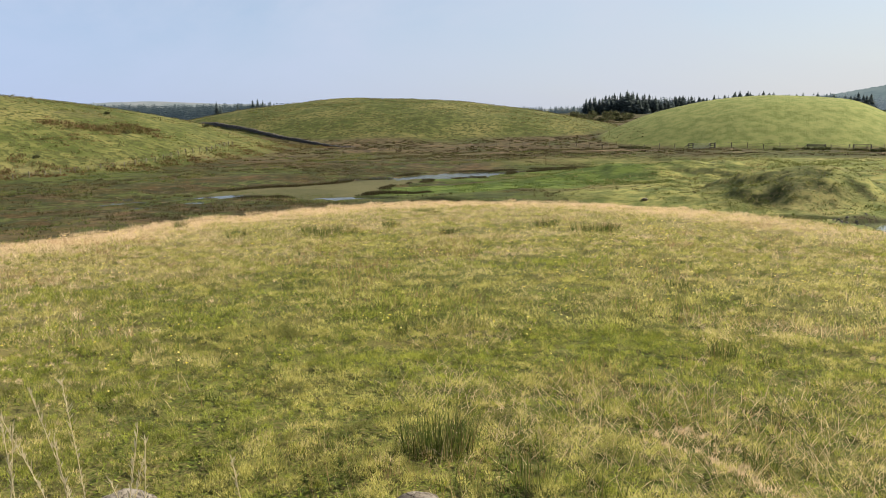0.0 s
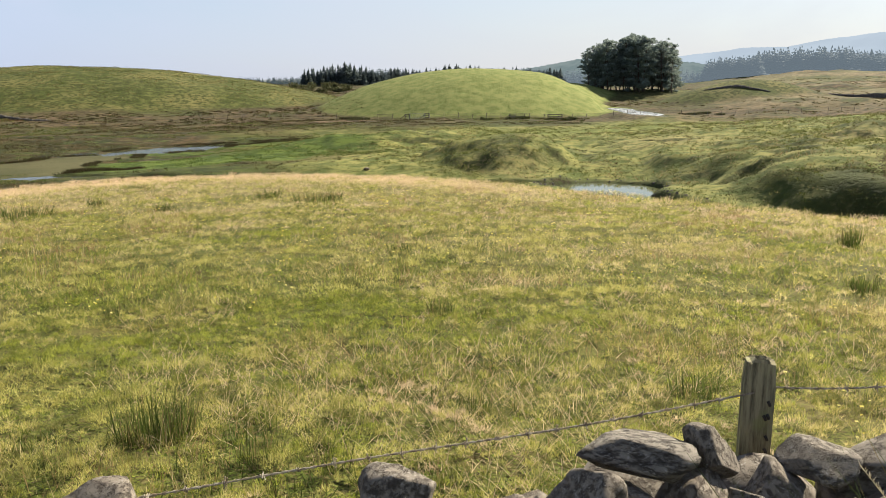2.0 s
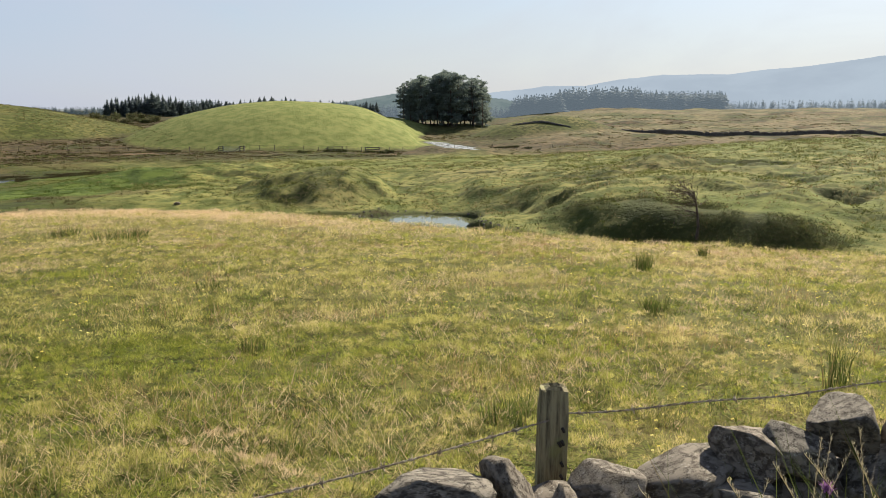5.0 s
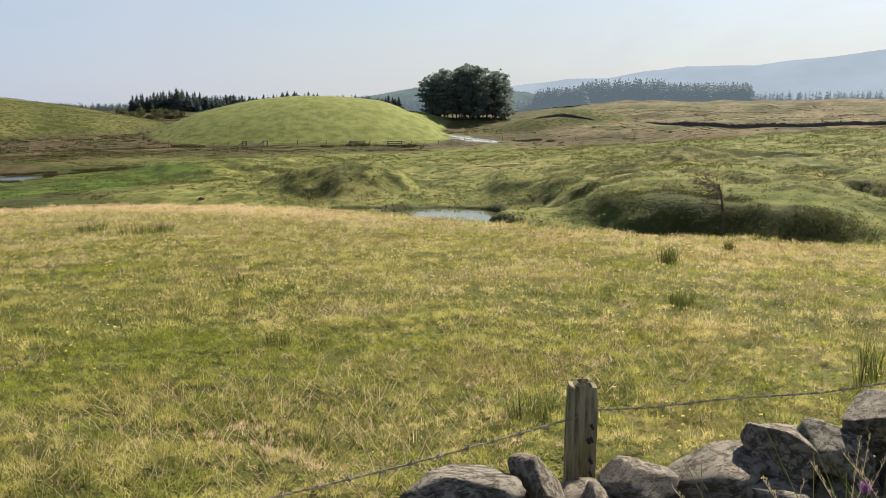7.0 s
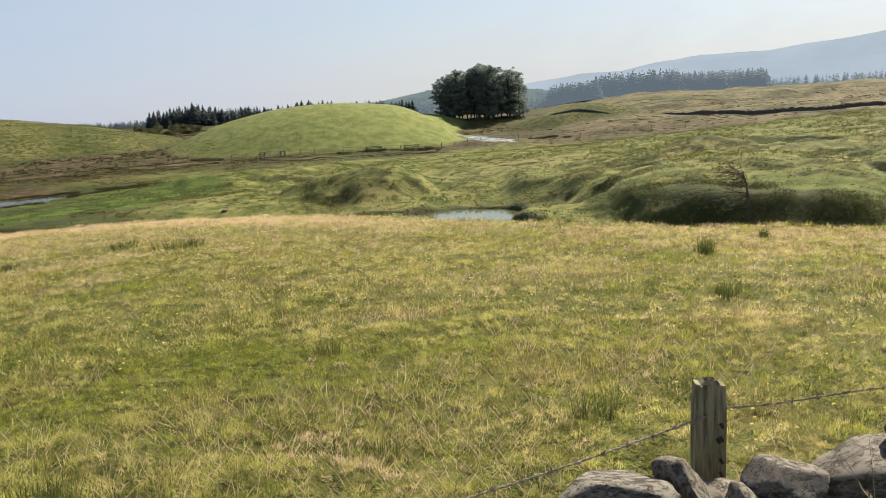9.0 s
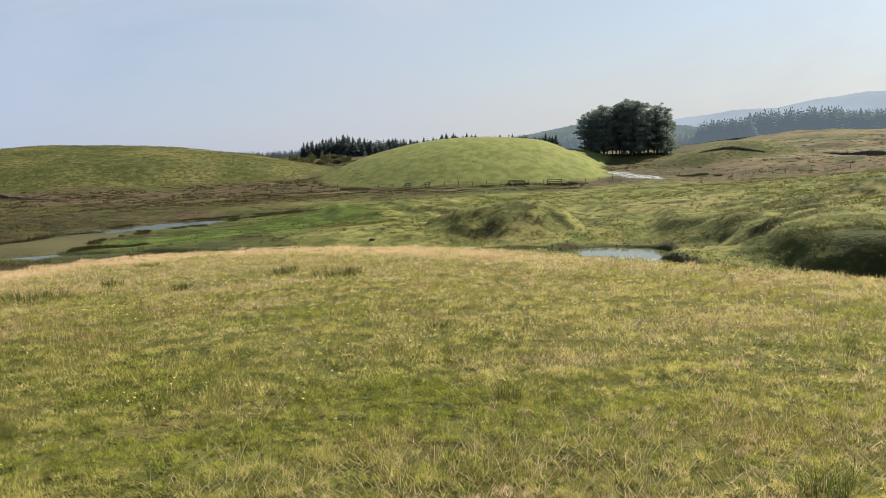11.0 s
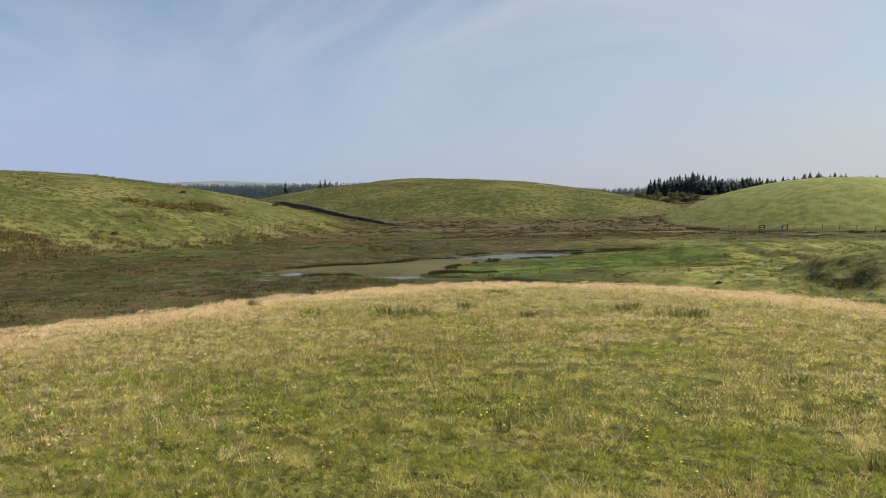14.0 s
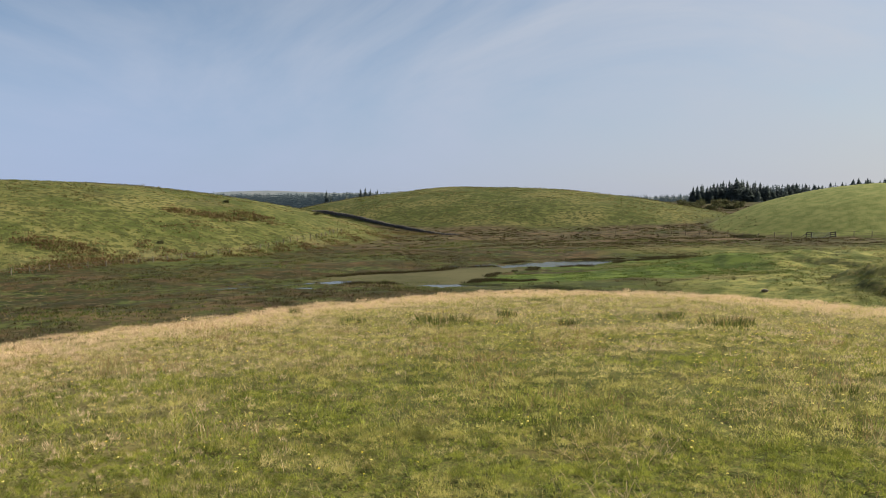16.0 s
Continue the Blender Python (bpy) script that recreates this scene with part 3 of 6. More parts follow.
def build_water():
    for name, x0, x1, mat, label in (("water_burn", -70, 22, WATERMAT, "shallow burn with ripples catching the pale sky"), ("water_pool", 22, 120, CALMMAT, "still pool reflecting the pale sky")):
        xs, ys = np.linspace(x0, x1, 13), np.linspace(24, 140, 13)
        X, Y = np.meshgrid(xs, ys)
        n = len(xs)
        i, j = np.meshgrid(np.arange(n - 1), np.arange(n - 1), indexing="ij")
        faces = np.stack([i * n + j, i * n + j + 1, (i + 1) * n + j + 1, (i + 1) * n + j], -1).reshape(-1, 4)
        me = mesh_of(name, np.stack([X, Y, np.full(X.shape, WATER + EYE)], -1).reshape(-1, 3), faces, mat, True)
        tagged(new(name, me), label=label, category="water", kind="structure")
    # riffles of the upper burn, as a ribbon along its course
    course = np.array(UPPER)
    at = np.linspace(0, len(course) - 1, 60)
    a, d, w = (np.interp(at, np.arange(len(course)), course[:, i]) for i in range(3))
    cx, cy = d * np.sin(np.radians(a)), d * np.cos(np.radians(a))
    tx, ty = np.gradient(cx), np.gradient(cy)
    t = np.hypot(tx, ty)
    rows = [np.stack([cx + s * (w / 2 + 0.4) * ty / t, cy - s * (w / 2 + 0.4) * tx / t, np.full(60, UPPER_WATER + EYE)], 1) for s in (-1, -0.4, 0.4, 1)]
    i, j = np.meshgrid(np.arange(3), np.arange(59), indexing="ij")
    f = np.stack([i * 60 + j, (i + 1) * 60 + j, (i + 1) * 60 + j + 1, i * 60 + j + 1], -1).reshape(-1, 4)
    up = mesh_of("water_riffle", np.vstack(rows), f, RIFFLE, True)
    tagged(new("water_riffle", up), label="broken riffling water of the upper burn", category="water", kind="structure")


build_water()

# ---- helpers for built things ----
rng = np.random.default_rng(7)


def joined(pieces):
    """One set of places and faces out of several."""
    verts, faces, n = [], [], 0
    for v, f in pieces:
        verts.append(v)
        faces.append(np.asarray(f) + n)
        n += len(v)
    return np.vstack(verts), np.vstack(faces)


def tube(points, radius, sides=6):
    """Quads round a bent line; radius: one number or one for each point."""
    p = np.asarray(points, float)
    rad = np.broadcast_to(np.asarray(radius, float), (len(p),))
    d = np.gradient(p, axis=0)
    d /= np.linalg.norm(d, axis=1, keepdims=True) + 1e-12
    ref = np.where(np.abs(d[:, 2:3]) > 0.9, np.array([[1.0, 0, 0]]), np.array([[0, 0, 1.0]]))
    a = np.cross(d, ref)
    a /= np.linalg.norm(a, axis=1, keepdims=True) + 1e-12
    b = np.cross(d, a)
    ang = np.linspace(0, 2 * np.pi, sides, endpoint=False)
    ring = a[:, None] * np.cos(ang)[None, :, None] + b[:, None] * np.sin(ang)[None, :, None]
    v = (p[:, None] + ring * rad[:, None, None]).reshape(-1, 3)
    i, j = np.meshgrid(np.arange(len(p) - 1), np.arange(sides), indexing="ij")
    k = (j + 1) % sides
    f = np.stack([i * sides + j, i * sides + k, (i + 1) * sides + k, (i + 1) * sides + j], -1).reshape(-1, 4)
    caps = np.array([[0, 1, 2, 3]]) if sides == 4 else np.array([[0, 1, sides // 2, sides - 1]])
    return v, np.vstack([f, caps, caps + (len(p) - 1) * sides])


def blades(at, tall, wide, lean, bend=0.5):
    """Tapered, bent blades of three triangles each, rooted at the places given."""
    n = len(at)
    turn = rng.uniform(0, 2 * np.pi, n)
    side = np.stack([np.cos(turn), np.sin(turn), np.zeros(n)], 1) * (wide / 2)[:, None]
    way = rng.uniform(0, 2 * np.pi, n)
    off = np.stack([np.cos(way), np.sin(way), np.zeros(n)], 1) * (lean * tall)[:, None]
    up = np.array([[0, 0, 1.0]])
    upright = np.sqrt(np.maximum(1 - lean ** 2, 0.06)) * tall
    mid = at + off * bend * 0.55 + up * (upright * 0.6)[:, None]
    tip = at + off + up * upright[:, None]
    v = np.stack([at - side, at + side, mid - side * 0.7, mid + side * 0.7, tip], 1).reshape(-1, 3)
    base = (np.arange(n) * 5)[:, None]
    f = np.concatenate([base + np.array([[0, 1, 3]]), base + np.array([[0, 3, 2]]), base + np.array([[2, 3, 4]])], 0)
    return v, f


def slivers(at, tall, wide, lean, way=None):
    """Short leaning blades of one triangle each; way: the bearing to which each leans."""
    n = len(at)
    turn = rng.uniform(0, 2 * np.pi, n)
    side = np.stack([np.cos(turn), np.sin(turn), np.zeros(n)], 1) * (wide / 2)[:, None]
    way = rng.uniform(0, 2 * np.pi, n) if way is None else way
    tip = at + np.stack([np.cos(way) * lean * tall, np.sin(way) * lean * tall, np.sqrt(np.maximum(1 - lean ** 2, 0.05)) * tall], 1)
    v = np.stack([at - side, at + side, tip], 1).reshape(-1, 3)
    return v, np.arange(3 * n).reshape(-1, 3)


def spread(count, near, far, left, right):
    """Places strewn evenly over a sector of the land, with its heights and kinds."""
    r = np.sqrt(rng.uniform(near ** 2, far ** 2, count))
    a = np.radians(rng.uniform(left, right, count))
    x, y = r * np.sin(a), r * np.cos(a)
    z, k = land(x, y)
    return np.stack([x, y, z + EYE], 1), k


def pick(p, k, keep):
    return p[keep], {name: v[keep] for name, v in k.items()}


def tufts(at, count, radius):
    """Several roots round each place."""
    n = len(at)
    p = np.repeat(at, count, 0)
    p[:, :2] += rng.normal(0, 1, (n * count, 2)) * np.repeat(np.broadcast_to(radius, (n,)), count)[:, None]
    return p


def stuff(name, v, f, mat, label, category):
    return tagged(new(name, mesh_of(name, v, f, mat)), label=label, category=category, kind="stuff")


CLOVER = leafy("clover_leaf", (0.050, 0.072, 0.010), (0.215, 0.245, 0.040), through_light=0.3)


# ---- grass of the near field ----
def clumps(p, per, radius, tall, wide, rise, flat=0.60):
    """Low cushions of blades lying outwards, so that light and gaps fall between them."""
    n = len(p)
    size = np.repeat(rng.uniform(0.6, 1.45, n) * np.clip(1 + 0.5 * fbm(p[:, 0], p[:, 1], radius * 9, 2, 83), 0.5, 1.6), per)
    way = rng.uniform(0, 2 * np.pi, n * per)
    out = np.sqrt(rng.random(n * per))
    q = np.repeat(p, per, 0)
    q[:, 0] += np.cos(way) * out * radius * size
    q[:, 1] += np.sin(way) * out * radius * size
    q[:, 2] += rise * size * (1 - out ** 2)
    h = tall * rng.uniform(0.5, 1.4, n * per) * np.sqrt(size)
    lean = np.clip(flat + 0.30 * out + rng.normal(0, 0.22, n * per), 0.05, 0.99)
    return slivers(q, h, wide * rng.uniform(0.6, 1.4, n * per), lean, way + rng.normal(0, 1.1, n * per))


def near_field_grass():
    # short sward in clumps, finer near the wall, green and dry mixed in patches
    for count, per, near, far, left, right, radius, tall, wide, rise, flat, grain in ((11500, 50, 1.9, 9.8, -48, 76, 0.050, 0.044, 0.0034, 0.030, 0.36, 0.34), (16500, 31, 9.3, 22.5, -46, 72, 0.090, 0.066, 0.0072, 0.044, 0.45, 0.55), (22500, 17, 21.5, 47, -44, 68, 0.16, 0.11, 0.013, 0.060, 0.55, 0.95)):
        p, k = spread(count, near, far, left, right)
        p, k = pick(p, k, (p[:, 1] > wall_line(p[:, 0]) + 0.22) & (k["field"] > 0.45))
        # hummocks and hollows of the sward
        knob = fbm(p[:, 0], p[:, 1], grain, 3, 79)
        thick = rng.random(len(p)) < 0.72 + 0.35 * step(-0.55, 0.10, knob)
        p, knob, k = p[thick], knob[thick], {name: v[thick] for name, v in k.items()}
        p[:, 2] += grain * 0.14 * np.clip(knob + 0.25, 0, 1)
        arid = 0.42 + 0.75 * fbm(p[:, 0], p[:, 1], 2.6, 3, 81) + 0.45 * knob + 0.08 * step(-6, 26, k["az"]) + 0.20 * k["brow"] + 0.22 * step(9, 16, k["r"]) * step(40, 14, k["az"]) - 0.10 * step(20, 40, k["az"]) + 0.14 * step(12, 24, k["az"]) * step(10, 6, k["r"]) - 0.26 * step(12, 5, k["r"]) * step(18, -4, k["az"])
        bleached = rng.random(len(p)) < 0.85 * k["brow"] + 0.75 * np.exp(-((k["az"] - 19) / 9) ** 2 - ((k["r"] - 5.4) / 1.1) ** 2) * step(-0.15, 0.35, fbm(p[:, 0], p[:, 1], 0.9, 2, 78)) + 0.5 * np.exp(-((k["az"] - 46) / 8) ** 2 - ((k["r"] - 3.4) / 0.9) ** 2)
        dry = ~bleached & (rng.random(len(p)) < arid)
        for chosen, mat, label in ((~dry & ~bleached, BLADE, "short green meadow grass in close clumps"), (dry, DRY, "short straw-coloured meadow grass in close clumps"), (bleached, HAY, "bleached grass clumps in drifts")):
            if chosen.sum() > 20:
                v, f = clumps(p[chosen], per, radius, tall, wide, rise, flat)
                stuff("meadow_grass", v, f, mat, label, "grass")
    # longer single blades among it
    p, k = spread(34000, 1.9, 14, -48, 76)
    p, k = pick(p, k, (p[:, 1] > wall_line(p[:, 0]) + 0.22) & (k["field"] > 0.5) & (rng.random(len(p)) < 0.4 + 0.9 * fbm(p[:, 0], p[:, 1], 0.7, 2, 85)))
    v, f = blades(p, rng.uniform(0.05, 0.14, len(p)), 0.0018 + 0.0003 * k["r"], rng.uniform(0.75, 0.99, len(p)), 0.9)
    stuff("meadow_grass", v, f, DRY, "longer meadow grass blades bending over", "grass")
    # reddish seed stems standing in patches
    p, k = spread(120000, 2.4, 30, -46, 72)
    patch = fbm(p[:, 0], p[:, 1], 1.5, 3, 89) + 0.35 * np.exp(-((k["az"] - 26) / 14) ** 2 - ((k["r"] - 5.6) / 1.8) ** 2) + 0.10 * np.exp(-((k["az"] - 52) / 7) ** 2 - ((k["r"] - 9.5) / 4) ** 2)
    p, k = pick(p, k, (k["field"] > 0.5) & (p[:, 1] > wall_line(p[:, 0]) + 0.25) & (patch + rng.normal(0, 0.14, len(p)) > 0.50))
    v, f = slivers(p, rng.uniform(0.08, 0.24, len(p)), 0.0016 + 0.00042 * k["r"], rng.uniform(0.05, 0.55, len(p)))
    stuff("seed_stems", v, f, BROWN, "thin reddish-brown seed stems standing in patches", "grass")
    # bleached bents on the brow of the knoll
    p, k = spread(330000, 14, 48, -46, 70)
    p, k = pick(p, k, (rng.random(len(p)) < k["brow"] * (0.75 + 0.5 * fbm(p[:, 0], p[:, 1], 3.0, 2, 93))))
    tall = rng.uniform(0.08, 0.24, len(p))
    v, f = slivers(p, tall, rng.uniform(0.004, 0.008, len(p)), rng.uniform(0.3, 0.97, len(p)))
    stuff("bent_grass", v, f, HAY, "bleached straw-coloured bent grass along the brow", "grass")
    # thin dead bents all over the upper field
    p, k = spread(90000, 10, 40, -46, 70)
    p, k = pick(p, k, (k["field"] > 0.5) & (rng.random(len(p)) < (0.45 + 0.6 * fbm(p[:, 0], p[:, 1], 2.4, 3, 91)) * (1 - 0.6 * step(8, 32, k["az"]))))
    v, f = slivers(p, rng.uniform(0.06, 0.18, len(p)), 0.0015 + 0.00020 * k["r"], rng.uniform(0.3, 0.95, len(p)))
    stuff("bent_grass", v, f, HAY, "thin bleached bents scattered through the sward", "grass")
    # dead stalks lying in drifts
    p, k = spread(190000, 2.0, 24, -46, 74)
    drift = fbm(p[:, 0], p[:, 1], 1.9, 3, 95) + 1.0 * np.exp(-((k["az"] - 22) / 14) ** 2 - ((k["r"] - 5.4) / 1.7) ** 2) + 0.8 * np.exp(-((k["az"] - 52) / 16) ** 2 - ((k["r"] - 3.6) / 1.6) ** 2) - 0.45 * step(4, -10, k["az"]) - 0.15 * step(8, 12, k["r"])
    p, k = pick(p, k, (p[:, 1] > wall_line(p[:, 0]) + 0.2) & (k["field"] > 0.5) & (drift + rng.normal(0, 0.22, len(p)) > 0.58))
    tall = rng.uniform(0.08, 0.24, len(p)) * np.where(k["r"] < 9, 1.0, 0.8)
    v, f = blades(p, tall, 0.0017 + 0.00042 * k["r"], rng.uniform(0.6, 0.99, len(p)), 0.9)
    stuff("dead_grass", v, f, HAY, "dry bleached grass stalks lying in drifts", "grass")
    # low weeds and moss, dark against the sward
    p, k = spread(2600, 2.6, 26, -46, 72)
    p, k = pick(p, k, (k["field"] > 0.5) & (p[:, 1] > wall_line(p[:, 0]) + 0.3) & (fbm(p[:, 0], p[:, 1], 1.3, 2, 97) > 0.05 + 0.12 * step(-5, 25, k["az"])))
    q = tufts(p, 26, 0.07)
    v, f = slivers(q, rng.uniform(0.05, 0.15, len(q)), rng.uniform(0.006, 0.012, len(q)), rng.uniform(0.2, 0.9, len(q)))
    stuff("weed_tufts", v, f, RUSH, "dark green weed tufts in the sward", "weeds")
    # clover and plantain leaves low in the sward
    p, k = spread(80000, 2.0, 13, -48, 76)
    p, k = pick(p, k, (k["field"] > 0.5) & (p[:, 1] > wall_line(p[:, 0]) + 0.25) & (fbm(p[:, 0], p[:, 1], 0.6, 3, 87) + rng.normal(0, 0.2, len(p)) > 0.05))
    p[:, 2] += rng.uniform(0.015, 0.05, len(p))
    turn, tip = rng.uniform(0, 6.28, len(p)), rng.uniform(-0.5, 0.9, len(p))
    s = (0.006 + 0.0013 * k["r"]) * rng.uniform(0.6, 1.3, len(p))
    a = np.stack([np.cos(turn), np.sin(turn), tip], 1) * s[:, None]
    b = np.stack([-np.sin(turn), np.cos(turn), np.zeros(len(p))], 1) * (s * 0.55)[:, None]
    v = np.stack([p - a, p + b, p + a, p - b], 1).reshape(-1, 3)
    stuff("clover_leaves", v, np.arange(len(v)).reshape(-1, 4), CLOVER, "low clover and plantain leaves in the sward", "weeds")
    # small yellow flower heads
    p, k = spread(3800, 3, 30, -44, 70)
    p, k = pick(p, k, (k["field"] > 0.6) & (p[:, 1] > wall_line(p[:, 0]) + 0.3) & (fbm(p[:, 0], p[:, 1], 4, 2, 99) > -0.25))
    p[:, 2] += rng.uniform(0.07, 0.15, len(p))
    ang = np.linspace(0, 2 * np.pi, 6, endpoint=False)
    disc = np.stack([np.cos(ang), np.sin(ang), 0.35 * np.cos(ang * 3)], 1)
    size = (0.010 + 0.00045 * np.hypot(p[:, 0], p[:, 1])) * rng.uniform(0.6, 1.2, len(p))
    v = (p[:, None] + disc[None] * size[:, None, None]).reshape(-1, 3)
    b = (np.arange(len(p)) * 6)[:, None]
    f = np.concatenate([b + np.array([[0, i, i + 1]]) for i in (1, 2, 3, 4)], 0)
    stuff("yellow_flowers", v, f, FLOWER, "tiny yellow hawkbit flowers dotted in the grass", "flowers")


near_field_grass()


# ---- rush tussocks in the field: place, width, height ----
def rush_tussock(x, y, wide, tall, stems=130, label="clump of upright dark green rushes in the meadow"):
    stems = int(stems * (1.0 if y < 6 else 1.6))
    p = np.zeros((stems, 3))
    rad = np.sqrt(rng.random(stems)) * wide / 2
    ang = rng.uniform(0, 2 * np.pi, stems)
    p[:, 0], p[:, 1] = rad * np.cos(ang), rad * np.sin(ang) * 0.7
    v, f = blades(p, tall * rng.uniform(0.5, 1.05, stems), np.full(stems, 0.003 + 0.0005 * math.hypot(x, y)), rng.uniform(0.02, 0.32, stems), 0.8)
    v[:, :2] += v[:, :2] * (np.clip(v[:, 2:3], 0, 1) / tall) * 0.25
    ob = tagged(new("rush_tussock", mesh_of("rush_tussock", v, f, RUSH)), label=label, category="rushes", group="rush tussocks in the meadow")
    ob.location = (x, y, height(x, y) - 0.02)
    return ob


for x, y, wide, tall, n in (
    (-0.05, 5.15, 0.50, 0.36, 300), (0.5, 4.5, 0.28, 0.36, 34), (0.16, 4.5, 0.30, 0.30, 22), (2.84, 7.87, 0.28, 0.25, 60), (3.21, 7.66, 0.12, 0.17, 24),
    (-0.52, 9.3, 0.15, 0.22, 26), (3.86, 12.9, 0.36, 0.20, 70), (-6.4, 24.3, 0.80, 0.36, 90), (-3.68, 24.3, 1.9, 0.40, 150), (-1.8, 26.9, 0.6, 0.38, 80),
    (0.14, 24.3, 0.62, 0.25, 80), (-0.68, 34.3, 1.1, 0.30, 120), (3.5, 26.9, 0.8, 0.34, 90), (4.55, 23.7, 1.5, 0.46, 200), (-9.7, 28.9, 0.55, 0.28, 70),
    (11.8, 10.9, 0.48, 0.46, 90), (15.3, 12.3, 0.28, 0.35, 60), (8.4, 7.47, 0.42, 0.33, 80), (6.95, 3.95, 0.34, 0.62, 80), (3.72, 4.68, 0.42, 0.34, 80),
    (2.02, 4.84, 0.32, 0.24, 80), (4.75, 4.8, 0.28, 0.15, 50), (0.9, 4.2, 0.2, 0.30, 20),
):
    rush_tussock(x, y, wide, tall, n)


# ---- tall seed stems by the wall ----
def seed_stem(x, y, tall, lx, ly):
    base = height(x, y)
    s = np.linspace(0, 1, 9)
    line = np.stack([lx * s ** 2, ly * s ** 2, tall * s - 0.10 * tall * s ** 3], 1)
    stem = tube(line, 0.0012 - 0.0006 * s, 4)
    seeds, n = [stem], 80
    q = rng.uniform(0.66, 1.0, n)
    c = np.stack([np.interp(q, s, line[:, i]) for i in range(3)], 1)
    for a in c:
        d = np.array([rng.normal(0, 0.004), rng.normal(0, 0.004), rng.uniform(0.008, 0.016)])
        w = np.array([0.0010, 0.0, 0.0])
        seeds.append((np.stack([a, a + d * 0.5 + w, a + d, a + d * 0.5 - w]), np.array([[0, 1, 2, 3]])))
    ob = tagged(new("seeding_grass", mesh_of("seeding_grass", *joined(seeds), SEED)), label="tall dry seeding grass stem beside the wall", category="grass", group="seed stems by the wall")
    ob.location = (x, y, base - 0.01)


for x, y, tall, lx, ly in (
    (-0.52, 1.15, 1.36, -0.06, 0.0), (-0.64, 1.15, 1.33, -0.04, 0.0), (-0.46, 1.15, 1.30, -0.22, 0.0), (-0.54, 1.15, 1.26, -0.06, 0.0), (-0.56, 1.15, 1.28, 0.09, 0.0),
    (-0.50, 1.15, 1.25, 0.04, 0.0), (-0.26, 1.15, 1.22, -0.07, 0.0), (-0.48, 1.15, 1.34, -0.15, 0.0), (-0.36, 1.15, 1.18, -0.16, 0.0), (-0.72, 1.15, 1.30, 0.06, 0.0), (-0.60, 1.18, 1.20, 0.12, 0.0), (0.62, 1.30, 0.92, -0.14, 0.06), (0.30, 1.3, 0.66, -0.05, 0.04),
    (1.45, 1.10, 0.86, -0.22, 0.05), (1.55, 1.08, 0.88, 0.16, 0.0), (1.62, 1.02, 0.96, -0.30, 0.08), (1.70, 0.98, 0.98, 0.12, 0.05), (1.78, 0.96, 0.94, -0.24, 0.10),
    (1.85, 0.92, 1.02, -0.28, 0.06), (1.90, 0.90, 1.00, 0.20, 0.03), (1.40, 1.12, 0.82, 0.20, 0.0), (1.98, 0.86, 1.04, -0.20, 0.08), (1.50, 1.10, 0.84, -0.10, 0.0),
    (1.58, 1.0, 0.80, -0.26, 0.0), (1.68, 0.96, 0.84, -0.36, 0.04), (1.76, 0.92, 0.86, 0.10, 0.0), (1.82, 0.88, 0.90, -0.30, 0.0), (1.92, 0.84, 0.94, -0.12, 0.0), (2.00, 0.82, 0.96, -0.40, 0.02), (1.48, 1.04, 0.78, -0.30, 0.0), (2.10, 0.80, 1.00, -0.26, 0.0),
    (1.66, 1.04, 0.90, 0.30, 0.0), (1.74, 1.00, 0.92, 0.24, 0.1), (1.94, 0.94, 0.98, 0.05, 0.1), (2.05, 0.90, 1.00, -0.34, 0.1),
):
    seed_stem(x, y, tall, lx, ly)


def verge_grass():
    p = np.zeros((5200, 3))
    p[:, 0] = rng.uniform(-3.5, 3.2, len(p))
    p[:, 1] = wall_line(p[:, 0]) - 0.42 - rng.exponential(0.14, len(p))
    p[:, 2] = land(p[:, 0], p[:, 1])[0] + EYE
    v, f = blades(p, rng.uniform(0.15, 0.62, len(p)), rng.uniform(0.003, 0.007, len(p)), rng.uniform(0.1, 0.7, len(p)))
    stuff("verge_grass", v, f, BLADE, "long uncut verge grass at the foot of the wall", "grass")


verge_grass()


def verge_tuft(x, y, n, low, high, label):
    p = np.zeros((n, 3))
    p[:, 0], p[:, 1] = x + rng.normal(0, 0.09, n), y + rng.normal(0, 0.05, n)
    p[:, 2] = land(p[:, 0], p[:, 1])[0] + EYE
    v, f = blades(p - np.array([x, y, height(x, y)]), rng.uniform(low, high, n), rng.uniform(0.004, 0.009, n), rng.uniform(0.15, 0.55, n), 0.5)
    ob = tagged(new("grass_tuft", mesh_of("grass_tuft", v, f, RUSH)), label=label, category="grass tuft", group="tufts by the wall")
    ob.location = (x, y, height(x, y))


for x, y, n in ((1.45, 1.06, 30), (1.55, 1.06, 40), (1.72, 1.00, 50), (1.88, 0.94, 60), (2.02, 0.90, 64), (2.15, 0.84, 60)):
    verge_tuft(x, y, n, 0.55, 0.98, "long green grass growing against the stone wall")


def reed_stand(x, y, n, wide, tall):
    p = np.zeros((n, 3))
    p[:, 0], p[:, 1] = rng.normal(0, wide / 2, n), rng.normal(0, wide / 4, n)
    v, f = blades(p, tall * rng.uniform(0.6, 1.05, n), rng.uniform(0.004, 0.007, n), rng.uniform(0.0, 0.22, n), 0.6)
    ob = tagged(new("dead_reeds", mesh_of("dead_reeds", v, f, HAY)), label="stand of thin brown dead stalks behind the wall", category="reeds")
    ob.location = (x, y, height(x, y) - 0.02)


reed_stand(2.75, 2.55, 90, 0.45, 0.52)
reed_stand(0.9, 2.6, 60, 0.5, 0.34)


